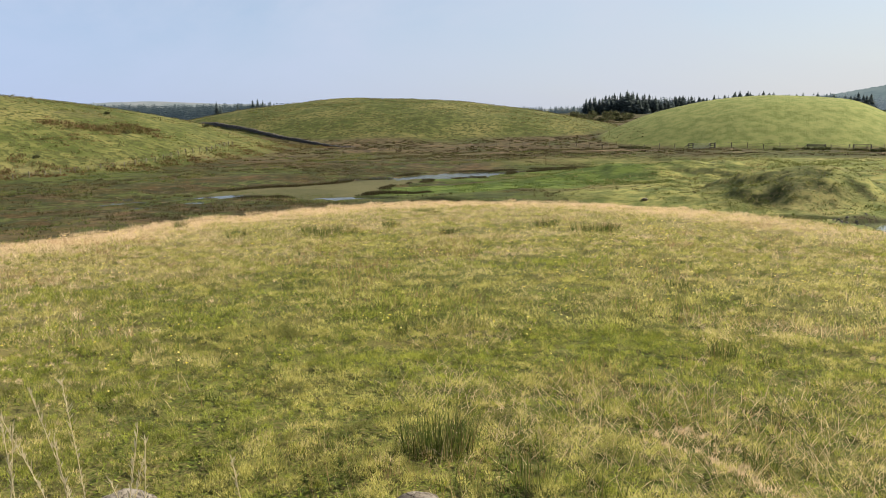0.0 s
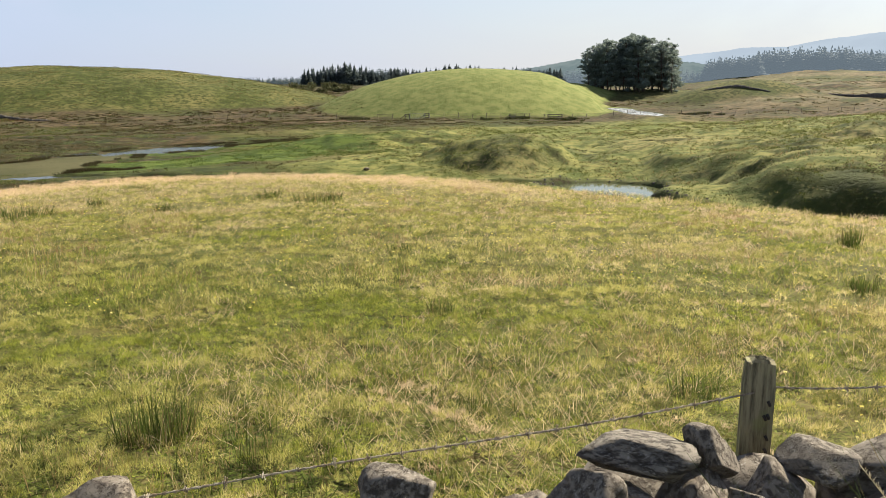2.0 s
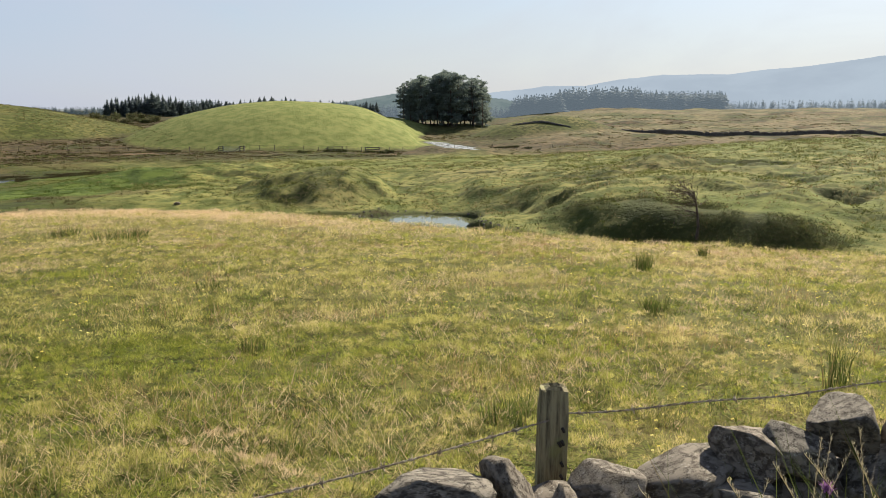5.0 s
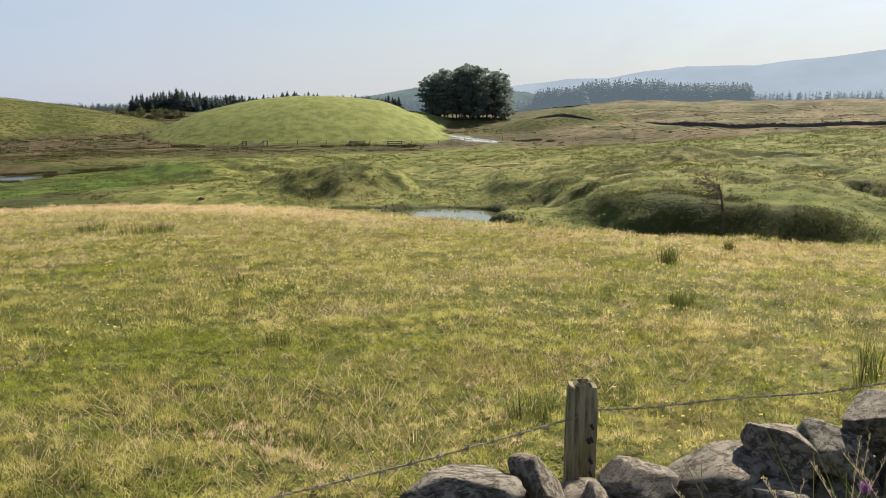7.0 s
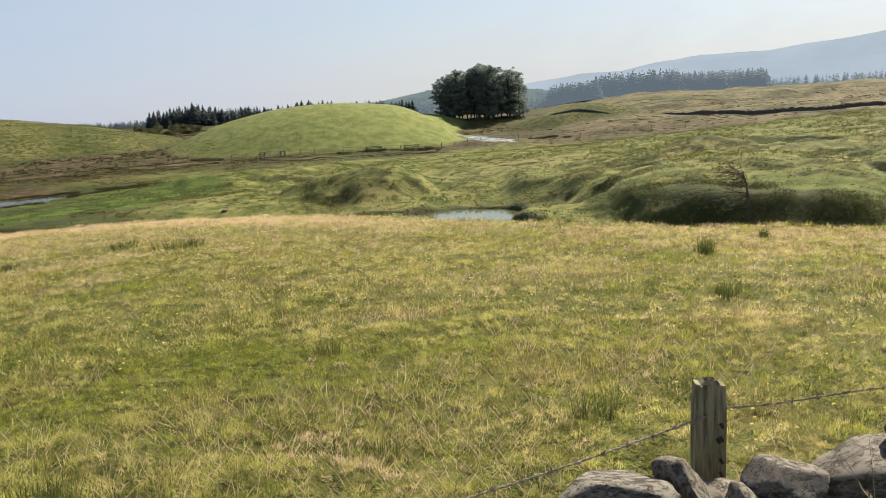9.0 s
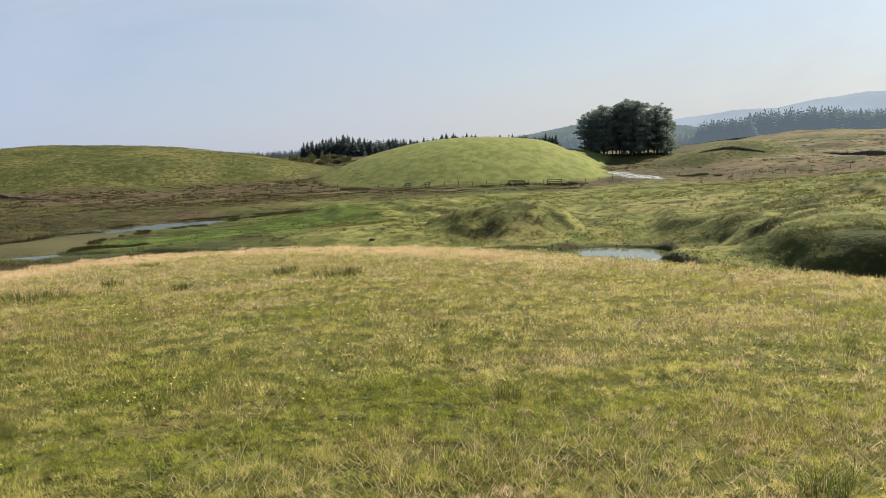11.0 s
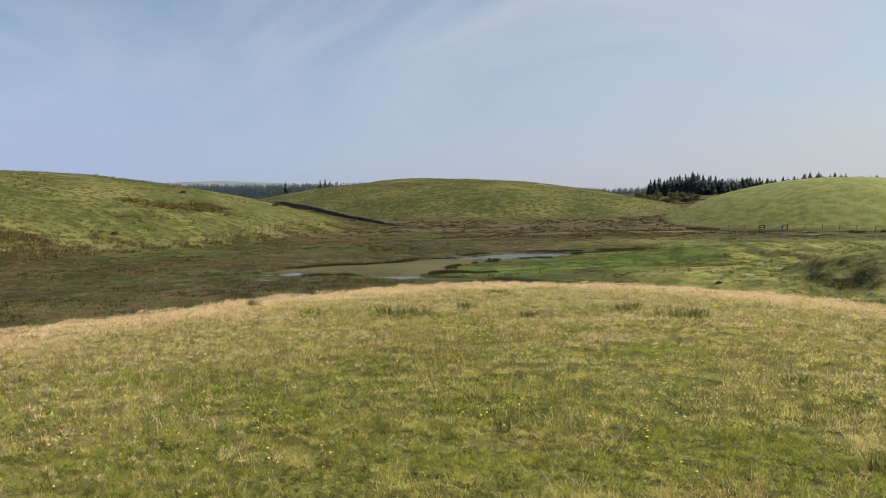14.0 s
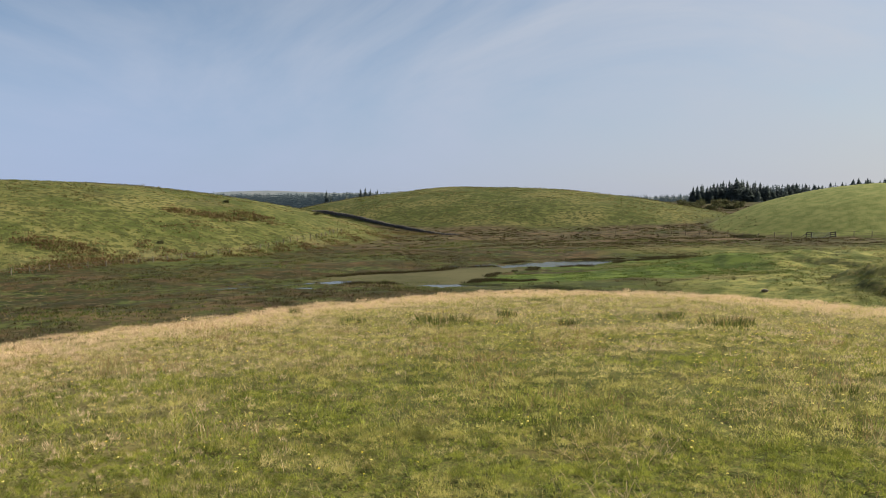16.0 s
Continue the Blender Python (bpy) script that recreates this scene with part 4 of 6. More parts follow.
def thistle(x, y, tall):
    """A small purple thistle head on a stem with spiny leaves."""
    plant = tagged(new("thistle"), label="purple thistle flower among grass by the wall", category="thistle")
    plant.location = (x, y, height(x, y))
    part("stem", mesh_of("stem", *tube([(0, 0, 0), (0.01, 0, tall * 0.6), (0.0, 0.01, tall)], [0.004, 0.003, 0.0025], 5), RUSH), plant)
    p = np.tile(np.array([[0.0, 0.01, tall]]), (60, 1)) + rng.normal(0, 0.004, (60, 3))
    purple = leafy("thistle_purple", (0.22, 0.09, 0.24), (0.34, 0.17, 0.36))
    part("flower_head", mesh_of("flower_head", *blades(p, rng.uniform(0.015, 0.028, 60), np.full(60, 0.003), rng.uniform(0.1, 0.8, 60)), purple), plant, "purple thistle head")
    q = np.stack([np.zeros(14), np.zeros(14), np.linspace(0.15, tall * 0.85, 14)], 1)
    part("leaf", mesh_of("leaf", *blades(q, rng.uniform(0.05, 0.11, 14), np.full(14, 0.014), rng.uniform(0.7, 0.95, 14)), RUSH), plant)


thistle(1.86, 1.02, 0.74)


# ---- plants of the valley, moor and hills ----
def far_growth():
    p, k = spread(30000, 150, 345, -26, 60)
    p, k = pick(p, k, (k["hill"] < 0.25) & (k["out"] > 3) & ~((k["az"] > 29.5) & (k["az"] < 36) & (k["r"] < 235)) & (rng.random(len(p)) < (0.45 + 0.8 * fbm(p[:, 0], p[:, 1], 9, 3, 101)) * (1 - 0.6 * step(30, 38, k["az"]))))
    dark = rng.random(len(p)) < (0.5 + 0.9 * fbm(p[:, 0], p[:, 1], 5, 2, 102)) * (1 - 0.75 * step(28, 36, k["az"]))
    for chosen, mat, label in ((dark, SEDGE, "dark brown rush and heather tussocks across the moor"), (~dark, HEATHER, "tawny sedge tussocks across the moor")):
        q = tufts(p[chosen], 11, 0.34)
        v, f = slivers(q, rng.uniform(0.12, 0.42, len(q)), rng.uniform(0.16, 0.40, len(q)), rng.uniform(0.4, 0.97, len(q)))
        stuff("moor_tussocks", v, f, mat, label, "moorland")
    p, k = spread(50000, 50, 178, -44, 30)
    p, k = pick(p, k, (k["hill"] < 0.2) & (k["field"] < 0.2) & (k["out"] > 1.2) & (k["weed"] < 0.2) & (k["lush"] < 0.3) & (k["pasture"] < 0.5) & (rng.random(len(p)) < 0.42 + 0.7 * fbm(p[:, 0], p[:, 1], 6, 3, 103)))
    wet = fbm(p[:, 0], p[:, 1], 9, 3, 105) + rng.normal(0, 0.22, len(p))
    for chosen, mat, label in ((wet > 0.22, RUSH, "green rushes of the wet valley floor"), ((wet <= 0.22) & (wet > -0.22), SEDGE, "dark brown sedge of the wet valley floor"), (wet <= -0.22, HEATHER, "tawny sedge of the wet valley floor")):
        q = tufts(p[chosen], 11, 0.22)
        v, f = slivers(q, rng.uniform(0.08, 0.32, len(q)), rng.uniform(0.03, 0.075, len(q)), rng.uniform(0.2, 0.9, len(q)))
        stuff("marsh_sedge", v, f, mat, label, "sedge")
    p, k = spread(24000, 58, 178, 2, 72)
    p, k = pick(p, k, (k["pasture"] > 0.4) & (k["out"] > 1.5) & (k["cut"] < 0.6) & (rng.random(len(p)) < 0.5 + 0.8 * fbm(p[:, 0], p[:, 1], 5, 2, 107)))
    dull = rng.random(len(p)) < 0.25 + 0.5 * fbm(p[:, 0], p[:, 1], 6, 2, 108)
    for chosen, mat, label in ((~dull, ROUGH, "uneven tufts of grazed pasture grass"), (dull, SEDGE, "dark rank tufts in the grazed pasture")):
        q = tufts(p[chosen], 9, 0.17)
        v, f = slivers(q, rng.uniform(0.06, 0.24, len(q)), rng.uniform(0.03, 0.08, len(q)), rng.uniform(0.5, 0.97, len(q)))
        stuff("pasture_tussocks", v, f, mat, label, "grass")
    # cushions of grazed turf, each with a lit and a shaded side
    p, k = spread(14000, 48, 135, 5, 70)
    p, k = pick(p, k, (k["pasture"] > 0.5) & (k["out"] > 1.2) & (k["shade"] < 0.8) & (rng.random(len(p)) < 0.42 + 0.9 * fbm(p[:, 0], p[:, 1], 8, 3, 106) + 0.3 * step(40, 46, k["az"]) + 0.3 * step(-0.4, 0.3, k["gH"])))
    v, f = clumps(p, 16, 0.34, 0.17, 0.075, 0.20)
    stuff("turf_cushions", v, f, ROUGH, "low cushions of grazed pasture turf", "grass")
    p, k = spread(15000, 100, 320, -44, 14)
    p, k = pick(p, k, (k["hill"] > 0.5) & (rng.random(len(p)) < 0.34 + 0.9 * fbm(p[:, 0], p[:, 1], 10, 3, 111)))
    v, f = clumps(p, 12, 0.42, 0.24, 0.13, 0.20)
    stuff("turf_cushions", v, f, TAWNY, "low tawny cushions of hill grass", "grass")
    p, k = spread(40000, 100, 330, -44, 14)
    p, k = pick(p, k, (k["hill"] > 0.6) & (rng.random(len(p)) < 0.42 + 0.9 * fbm(p[:, 0], p[:, 1], 7, 3, 109)))
    dull = rng.random(len(p)) < 0.35 + 0.7 * fbm(p[:, 0], p[:, 1], 13, 2, 110)
    for chosen, mat, label in ((~dull, ROUGH, "tufts of rough green grass on the drumlin slopes"), (dull, TAWNY, "tawny tufts of dead grass on the drumlin slopes")):
        q = tufts(p[chosen], 7, 0.22)
        v, f = slivers(q, rng.uniform(0.10, 0.34, len(q)), rng.uniform(0.07, 0.18, len(q)), rng.uniform(0.2, 0.9, len(q)))
        stuff("hill_tussocks", v, f, mat, label, "grass")
    # rank strips along the burn
    p, k = spread(30000, 48, 135, -24, 70)
    p, k = pick(p, k, (k["out"] > 0.9) & (k["out"] < 3.6) & (k["field"] < 0.5) & ((k["az"] < -8) | (k["az"] > 37)))
    q = tufts(p, 6, 0.14)
    v, f = slivers(q, rng.uniform(0.05, 0.17, len(q)), rng.uniform(0.03, 0.07, len(q)), rng.uniform(0.1, 0.6, len(q)))
    stuff("bank_rushes", v, f, RUSH, "dark rushes lining the burn", "rushes")
    # dead bracken and rank grass on the drumlin's slipped slope and along its foot: bearing and elevation seen, spread, count
    places = []
    for az, el, wide, n in SLIPS:
        x, y = sight(az, el, 95, 300)
        n = int(n * 2.6)
        q = rng.normal(0, 1, (n, 2)) * wide * np.array([1.0, 1.0])
        places.append(np.stack([x + q[:, 0], y + q[:, 1]], 1))
    xy = np.vstack(places)
    p = np.stack([xy[:, 0], xy[:, 1], land(xy[:, 0], xy[:, 1])[0] + EYE], 1)
    q = tufts(p, 16, 0.60)
    v, f = slivers(q, rng.uniform(0.20, 0.60, len(q)), rng.uniform(0.08, 0.20, len(q)), rng.uniform(0.45, 0.97, len(q)))
    half = np.repeat(rng.random(len(p)) < 0.7, 16)
    stuff("dead_bracken", v, f[half], BRACKEN, "brown bracken on the slumped slope", "bracken")
    stuff("rank_grass", v, f[~half], ROUGH, "rank grass tufts on the slumped slope", "grass")
    # dark rushes hanging over the pond's near bank
    p, k = spread(16000, 83, 90, -8.2, -1.0)
    along = np.clip((k["az"] + 7.6) / 6.0, 0, 1)
    p, k = pick(p, k, (k["out"] > 0.2) & (k["weed"] < 0.4) & (np.abs(k["r"] - 85.3 - 1.8 * along) < 1.2 * (1 - 0.75 * along)) & (rng.random(len(p)) < 0.9 - 0.5 * along))
    q = tufts(p, 9, 0.18)
    v, f = slivers(q, rng.uniform(0.15, 0.55, len(q)) * (1 - 0.55 * np.repeat(np.clip((k["az"] + 7.6) / 6.0, 0, 1), 9)), rng.uniform(0.03, 0.07, len(q)), rng.uniform(0.1, 0.8, len(q)))
    stuff("bank_rushes", v, f, SEDGE, "dark overhanging rushes on the pond's bank", "rushes")
    # low dark sedge round the pond and the burn's far side
    p, k = spread(60000, 84, 128, -19, 12)
    p, k = pick(p, k, (((k["pond"] > 0.1) & (k["pond"] < 1.5)) | ((k["out"] > 0.5) & (k["out"] < 1.7) & (k["r"] > 105))) & (k["out"] > 0.4) & (k["weed"] < 0.4) & (fbm(p[:, 0], p[:, 1], 3.0, 3, 115) > -0.35))
    q = tufts(p, 8, 0.16)
    v, f = slivers(q, rng.uniform(0.10, 0.34, len(q)), rng.uniform(0.03, 0.08, len(q)), rng.uniform(0.1, 0.8, len(q)))
    stuff("pond_sedge", v, f, SEDGE, "dark sedge along the edge of the pond", "sedge")
    # bramble and rank growth over the river bank, dark to deepen its shade
    p, k = spread(38000, 44, 66, 39, 61)
    p, k = pick(p, k, rng.random(len(p)) < k["shade"] * (0.45 + 1.1 * fbm(p[:, 0], p[:, 1], 3.2, 3, 119)))
    q = tufts(p, 12, 0.22)
    v, f = slivers(q, rng.uniform(0.04, 0.20, len(q)), rng.uniform(0.02, 0.06, len(q)), rng.uniform(0.4, 0.98, len(q)))
    stuff("bank_scrub", v, f, BROADLEAF, "dark bramble and rank grass on the shaded river bank", "scrub")
    # rank tufts along the slipped edges of the pasture
    p, k = spread(30000, 58, 120, 14, 64)
    p, k = pick(p, k, (k["cut"] > 0.35) & (k["pasture"] > 0.4) & (rng.random(len(p)) < 0.45))
    q = tufts(p, 8, 0.2)
    v, f = slivers(q, rng.uniform(0.08, 0.30, len(q)), rng.uniform(0.03, 0.07, len(q)), rng.uniform(0.3, 0.95, len(q)))
    half = np.repeat(rng.random(len(p)) < 0.8, 8)
    stuff("rank_grass", v, f[half], ROUGH, "rank grass hanging over small turf scarps", "grass")
    stuff("rank_grass", v, f[~half], HEATHER, "brown tufts on small turf scarps", "grass")
    # leafy growth between burn and pasture
    p, k = spread(10000, 84, 122, -8, 16)
    p, k = pick(p, k, (k["lush"] > 0.3) & (k["out"] > 0.8) & (rng.random(len(p)) < 0.5 + 0.8 * fbm(p[:, 0], p[:, 1], 3, 2, 113)))
    q = tufts(p, 7, 0.22)
    low = np.repeat(step(101, 92, k["r"]), 7)
    v, f = slivers(q, rng.uniform(0.05, 0.12, len(q)) + 0.12 * low * rng.random(len(q)), rng.uniform(0.03, 0.08, len(q)), rng.uniform(0.2, 0.9, len(q)))
    stuff("reed_sweet_grass", v, f, LUSH, "bright green leafy water grass beside the burn", "grass")


SLIPS = [(-26.2, -0.10, 1.0, 10), (-25.4, -0.25, 1.2, 14), (-24.4, -0.40, 1.3, 16), (-23.4, -0.55, 1.6, 20), (-22.6, -0.62, 1.6, 20), (-21.6, -0.55, 1.6, 22), (-20.6, -0.62, 1.5, 22), (-20.2, -0.95, 1.6, 16),
         (-24.5, -1.1, 1.2, 7), (-26.0, -1.2, 1.2, 5), (-34.6, -2.0, 1.3, 16), (-33.6, -2.3, 1.3, 18), (-32.4, -2.4, 1.3, 18), (-31.6, -2.55, 1.2, 12), (-28.0, -2.5, 1.0, 7), (-26.4, -2.9, 0.9, 6),
         (-34.8, -3.6, 1.1, 16), (-33.5, -3.5, 1.1, 18), (-32.2, -3.45, 1.2, 20), (-31.0, -3.4, 1.2, 20), (-29.8, -3.4, 1.2, 20), (-28.6, -3.3, 1.1, 14), (-26.5, -3.45, 1.1, 8), (-24.6, -3.3, 1.1, 10),
         (-22.6, -3.2, 1.2, 12), (-20.8, -3.1, 1.3, 14), (-19.0, -2.9, 1.5, 16), (-17.4, -2.7, 1.7, 20), (-15.6, -2.45, 2.0, 22), (-14.0, -2.2, 2.2, 26), (-12.4, -2.0, 2.4, 28), (-10.8, -1.95, 2.4, 28), (-9.0, -2.05, 2.4, 24)]
LUSH = leafy("water_grass", (0.042, 0.070, 0.014), (0.105, 0.145, 0.032), (0.150, 0.140, 0.050), 0.12)
far_growth()

# ---- the field wall: rough stones, a post and barbed wire ----
def rock_mesh(name, seed, detail=4, mat=None, cuts=9):
    """A rough block: a squarish body, split faces, ledges along its bedding and a pitted skin."""
    bm = bmesh.new()
    bmesh.ops.create_icosphere(bm, subdivisions=detail, radius=0.5)
    r = random.Random(seed)
    planes = []
    for _ in range(cuts):
        n = Vector((r.gauss(0, 1), r.gauss(0, 1), r.gauss(0, 1))).normalized()
        planes.append((n, r.uniform(0.27, 0.42)))
    shift = Vector((r.uniform(-9, 9), r.uniform(-9, 9), r.uniform(-9, 9)))
    skew = (r.uniform(-0.25, 0.25), r.uniform(-0.25, 0.25))
    bed = r.uniform(14, 24)
    for v in bm.verts:
        p = v.co.normalized()
        p = p * (0.5 / (abs(p.x) ** 3.6 + abs(p.y) ** 3.6 + abs(p.z) ** 3.6) ** (1 / 3.6))
        for n, d in planes:
            over = p.dot(n) - d
            if over > 0:
                p -= n * over * 0.97
        p.x += skew[0] * p.z
        p.y += skew[1] * p.z
        layer = noise.noise(Vector((p.x * 2.0, p.y * 2.0, p.z * bed)) + shift)
        k = noise.noise(p * 3.1 + shift) * 0.07 + noise.noise(p * 8 + shift) * 0.03 + noise.noise(p * 21 + shift) * 0.014 + 0.022 * layer
        v.co = p * (1 + k)
    lo = [min(v.co[i] for v in bm.verts) for i in range(3)]
    hi = [max(v.co[i] for v in bm.verts) for i in range(3)]
    for v in bm.verts:
        v.co = Vector([(v.co[i] - (lo[i] + hi[i]) / 2) / (hi[i] - lo[i]) for i in range(3)])
    for f in bm.faces:
        f.smooth = True
    me = bpy.data.meshes.new(name)
    bm.to_mesh(me)
    bm.free()
    me.materials.append(mat or STONE)
    return me


def field_wall():
    wall = tagged(new("stone_wall"), label="dry-stone field wall of lichened boulders below a wire fence", category="stone wall", kind="structure")
    wall.location = (0, 1.6, height(0, 1.9))
    # capping stones: place, top over the first eye, width, height, depth, turn, lean
    caps = (
        (1.145, 1.62, -0.897, 0.29, 0.118, 0.27, -6, 6), (1.365, 1.58, -0.902, 0.125, 0.16, 0.13, 8, 3), (1.505, 1.50, -1.000, 0.16, 0.15, 0.20, -35, 12),
        (1.615, 1.48, -0.946, 0.195, 0.115, 0.18, -26, -8), (1.82, 1.40, -0.918, 0.345, 0.19, 0.22, -24, -20), (1.99, 1.33, -0.872, 0.185, 0.17, 0.20, -14, 12),
        (2.10, 1.28, -0.858, 0.22, 0.19, 0.19, -24, 16), (2.25, 1.22, -0.785, 0.17, 0.20, 0.18, 25, -16), (2.46, 1.12, -0.80, 0.22, 0.22, 0.20, 10, 8),
        (-0.25, 1.62, -0.825, 0.16, 0.16, 0.2, 6, -4), (-0.10, 1.61, -0.806, 0.16, 0.19, 0.2, 30, 5), (-0.69, 1.62, -0.80, 0.16, 0.16, 0.2, 0, 3), (0.53, 1.62, -0.885, 0.17, 0.19, 0.2, -14, 8),
    )
    for i, (x, y, top, w, h, d, turn, tip) in enumerate(caps):
        ob = part("stone", rock_mesh("stone", 11 + i), wall)
        sn, cs = abs(math.sin(radians(tip))), math.cos(radians(tip))
        ob.matrix_basis = Matrix.Translation(-wall.location) @ pose(x, y, EYE + top - h / 2, 0, tip, turn) @ Matrix.Diagonal((w, d, (h - 0.7 * w * sn) / cs, 1))
    lower = ((0.79, 1.58, -1.00, 0.12, 0.14, 0.16), (0.985, 1.55, -0.933, 0.17, 0.17, 0.20), (1.12, 1.52, -1.003, 0.115, 0.13, 0.16), (1.26, 1.51, -0.99, 0.20, 0.13, 0.18),
             (1.40, 1.44, -1.03, 0.16, 0.15, 0.2), (1.70, 1.36, -1.02, 0.24, 0.18, 0.2), (1.90, 1.30, -0.985, 0.26, 0.2, 0.22), (2.08, 1.24, -0.965, 0.26, 0.22, 0.22), (2.26, 1.14, -0.93, 0.24, 0.22, 0.2))
    for i, (x, y, top, w, h, d) in enumerate(lower):
        ob = part("stone", rock_mesh("stone", 41 + i), wall)
        ob.matrix_basis = Matrix.Translation(-wall.location) @ pose(x, y, EYE + top - h / 2, 0, 6 * (-1) ** i, 17 * i) @ Matrix.Diagonal((w, d, h, 1))
    # body of the wall in courses
    shared = [rock_mesh("stone", 70 + i, 2) for i in range(8)]
    r = random.Random(5)
    for row in range(5):
        for face in (-0.13, 0.15):
            x = -4.2 + 0.1 * row
            while x < 4.4:
                w, h = r.uniform(0.20, 0.38), r.uniform(0.22, 0.27)
                cx = x + w / 2
                cy = float(wall_line(cx)) + face
                top = -1.09 - 0.205 * row + (0.06 if cx < 0.0 else 0)
                ob = part("stone", r.choice(shared), wall)
                turn = -math.degrees(math.atan(0.40)) if cx > 1.25 else 0
                ob.matrix_basis = Matrix.Translation(-wall.location) @ pose(cx, cy, EYE + top - h / 2, r.uniform(-6, 6), r.uniform(-6, 6), turn + r.choice((0, 180)) + r.uniform(-9, 9)) @ Matrix.Diagonal((w * 1.1, r.uniform(0.26, 0.34), h * 1.12, 1))
                x += w
    # the rest of the capping course
    x = -4.2
    while x < 4.4:
        w = r.uniform(0.2, 0.32)
        cx = x + w / 2
        if cx < -0.80 or cx > 2.60 or -0.58 < cx < -0.36 or 0.08 < cx < 0.42:
            ob = part("stone", r.choice(shared), wall)
            low = 0.20 if 0.08 < cx < 0.42 else 0
            ob.matrix_basis = Matrix.Translation(-wall.location) @ pose(cx, float(wall_line(cx)), EYE - 0.95 - low + r.uniform(-0.04, 0.03), r.uniform(-15, 15), r.uniform(-15, 15), r.uniform(0, 360)) @ Matrix.Diagonal((w * 1.05, 0.28, 0.24, 1))
        x += w


field_wall()


def post_mesh(name, w, d, h, mat, seed=1, n=16, m=15):
    """A sawn post with worn edges, a split, uneven top and a slight bow."""
    bm = bmesh.new()
    ring = []
    for i in range(m + 1):
        z = h * (i / m) ** 0.8 if i < m else h
        row = []
        for j in range(n):
            a = 2 * math.pi * (j + 0.5) / n
            ca, sa = math.cos(a), math.sin(a)
            e = 0.34
            x = math.copysign(abs(ca) ** e, ca) * w / 2
            y = math.copysign(abs(sa) ** e, sa) * d / 2
            g = 1 + 0.035 * noise.noise(Vector((ca * 3, sa * 3, z * 2 + seed))) + 0.02 * noise.noise(Vector((ca * 9, sa * 9, z * 6 + seed)))
            crack = 0.955 if j in (3, 10) and z > h * 0.3 else 1.0
            top = (0.010 * noise.noise(Vector((ca * 4, sa * 4, seed + 3))) + 0.002 * math.sin(j * 2.4)) if i == m else 0
            worn = 0.90 if i == m else 1.0
            row.append(bm.verts.new((x * g * crack * worn + 0.004 * math.sin(z * 4), y * g * crack * worn, z + top)))
        ring.append(row)
    for a, b in zip(ring, ring[1:]):
        for j in range(n):
            bm.faces.new((a[j], a[(j + 1) % n], b[(j + 1) % n], b[j]))
    # end grain: rings of splinters rising and falling
    last = ring[-1]
    for s, dz in ((0.72, -0.004), (0.45, 0.006), (0.2, -0.003)):
        row = [bm.verts.new((v.co.x * s, v.co.y * s, h + dz + 0.009 * noise.noise(Vector((v.co.x * 60 * s, v.co.y * 60, seed))))) for v in ring[-1]]
        for j in range(n):
            bm.faces.new((last[j], last[(j + 1) % n], row[(j + 1) % n], row[j]))
        last = row
    bm.faces.new(last)
    bm.faces.new(list(reversed(ring[0])))
    me = bpy.data.meshes.new(name)
    bm.to_mesh(me)
    bm.free()
    me.materials.append(mat)
    return me


def fence_post(x, y, top, yaw, lean, label):
    base = -2.12
    post = tagged(new("fence_post", post_mesh("fence_post", 0.088, 0.080, top - base, POSTWOOD, 3)), label=label, category="fence post", group="posts along the wall")
    post.matrix_world = pose(x, y, EYE + base, 0, lean, yaw)
    # staples and old staple holes
    hgt = top - base
    for k, dz in enumerate((0.115, 0.155, 0.160, 0.222, 0.262)):
        sx = 0.022 - 0.009 * (k == 2)
        v, f = tube([(sx - 0.004, -0.042, hgt - dz + 0.006), (sx, -0.046, hgt - dz), (sx + 0.003, -0.042, hgt - dz - 0.007)], 0.0048, 6)
        part("staple", mesh_of("staple", v, f, IRON), post, "rusted black wire staple")
    return post


fence_post(1.69, 1.80, -0.845, -32, 0.5, "weathered square wooden fence post beside the stone wall")
fence_post(3.75, 1.02, -0.80, 20, -1.0, "weathered wooden fence post at the wall's bend")
fence_post(-3.1, 1.88, -0.78, 3, 1.0, "weathered wooden fence post behind the wall")


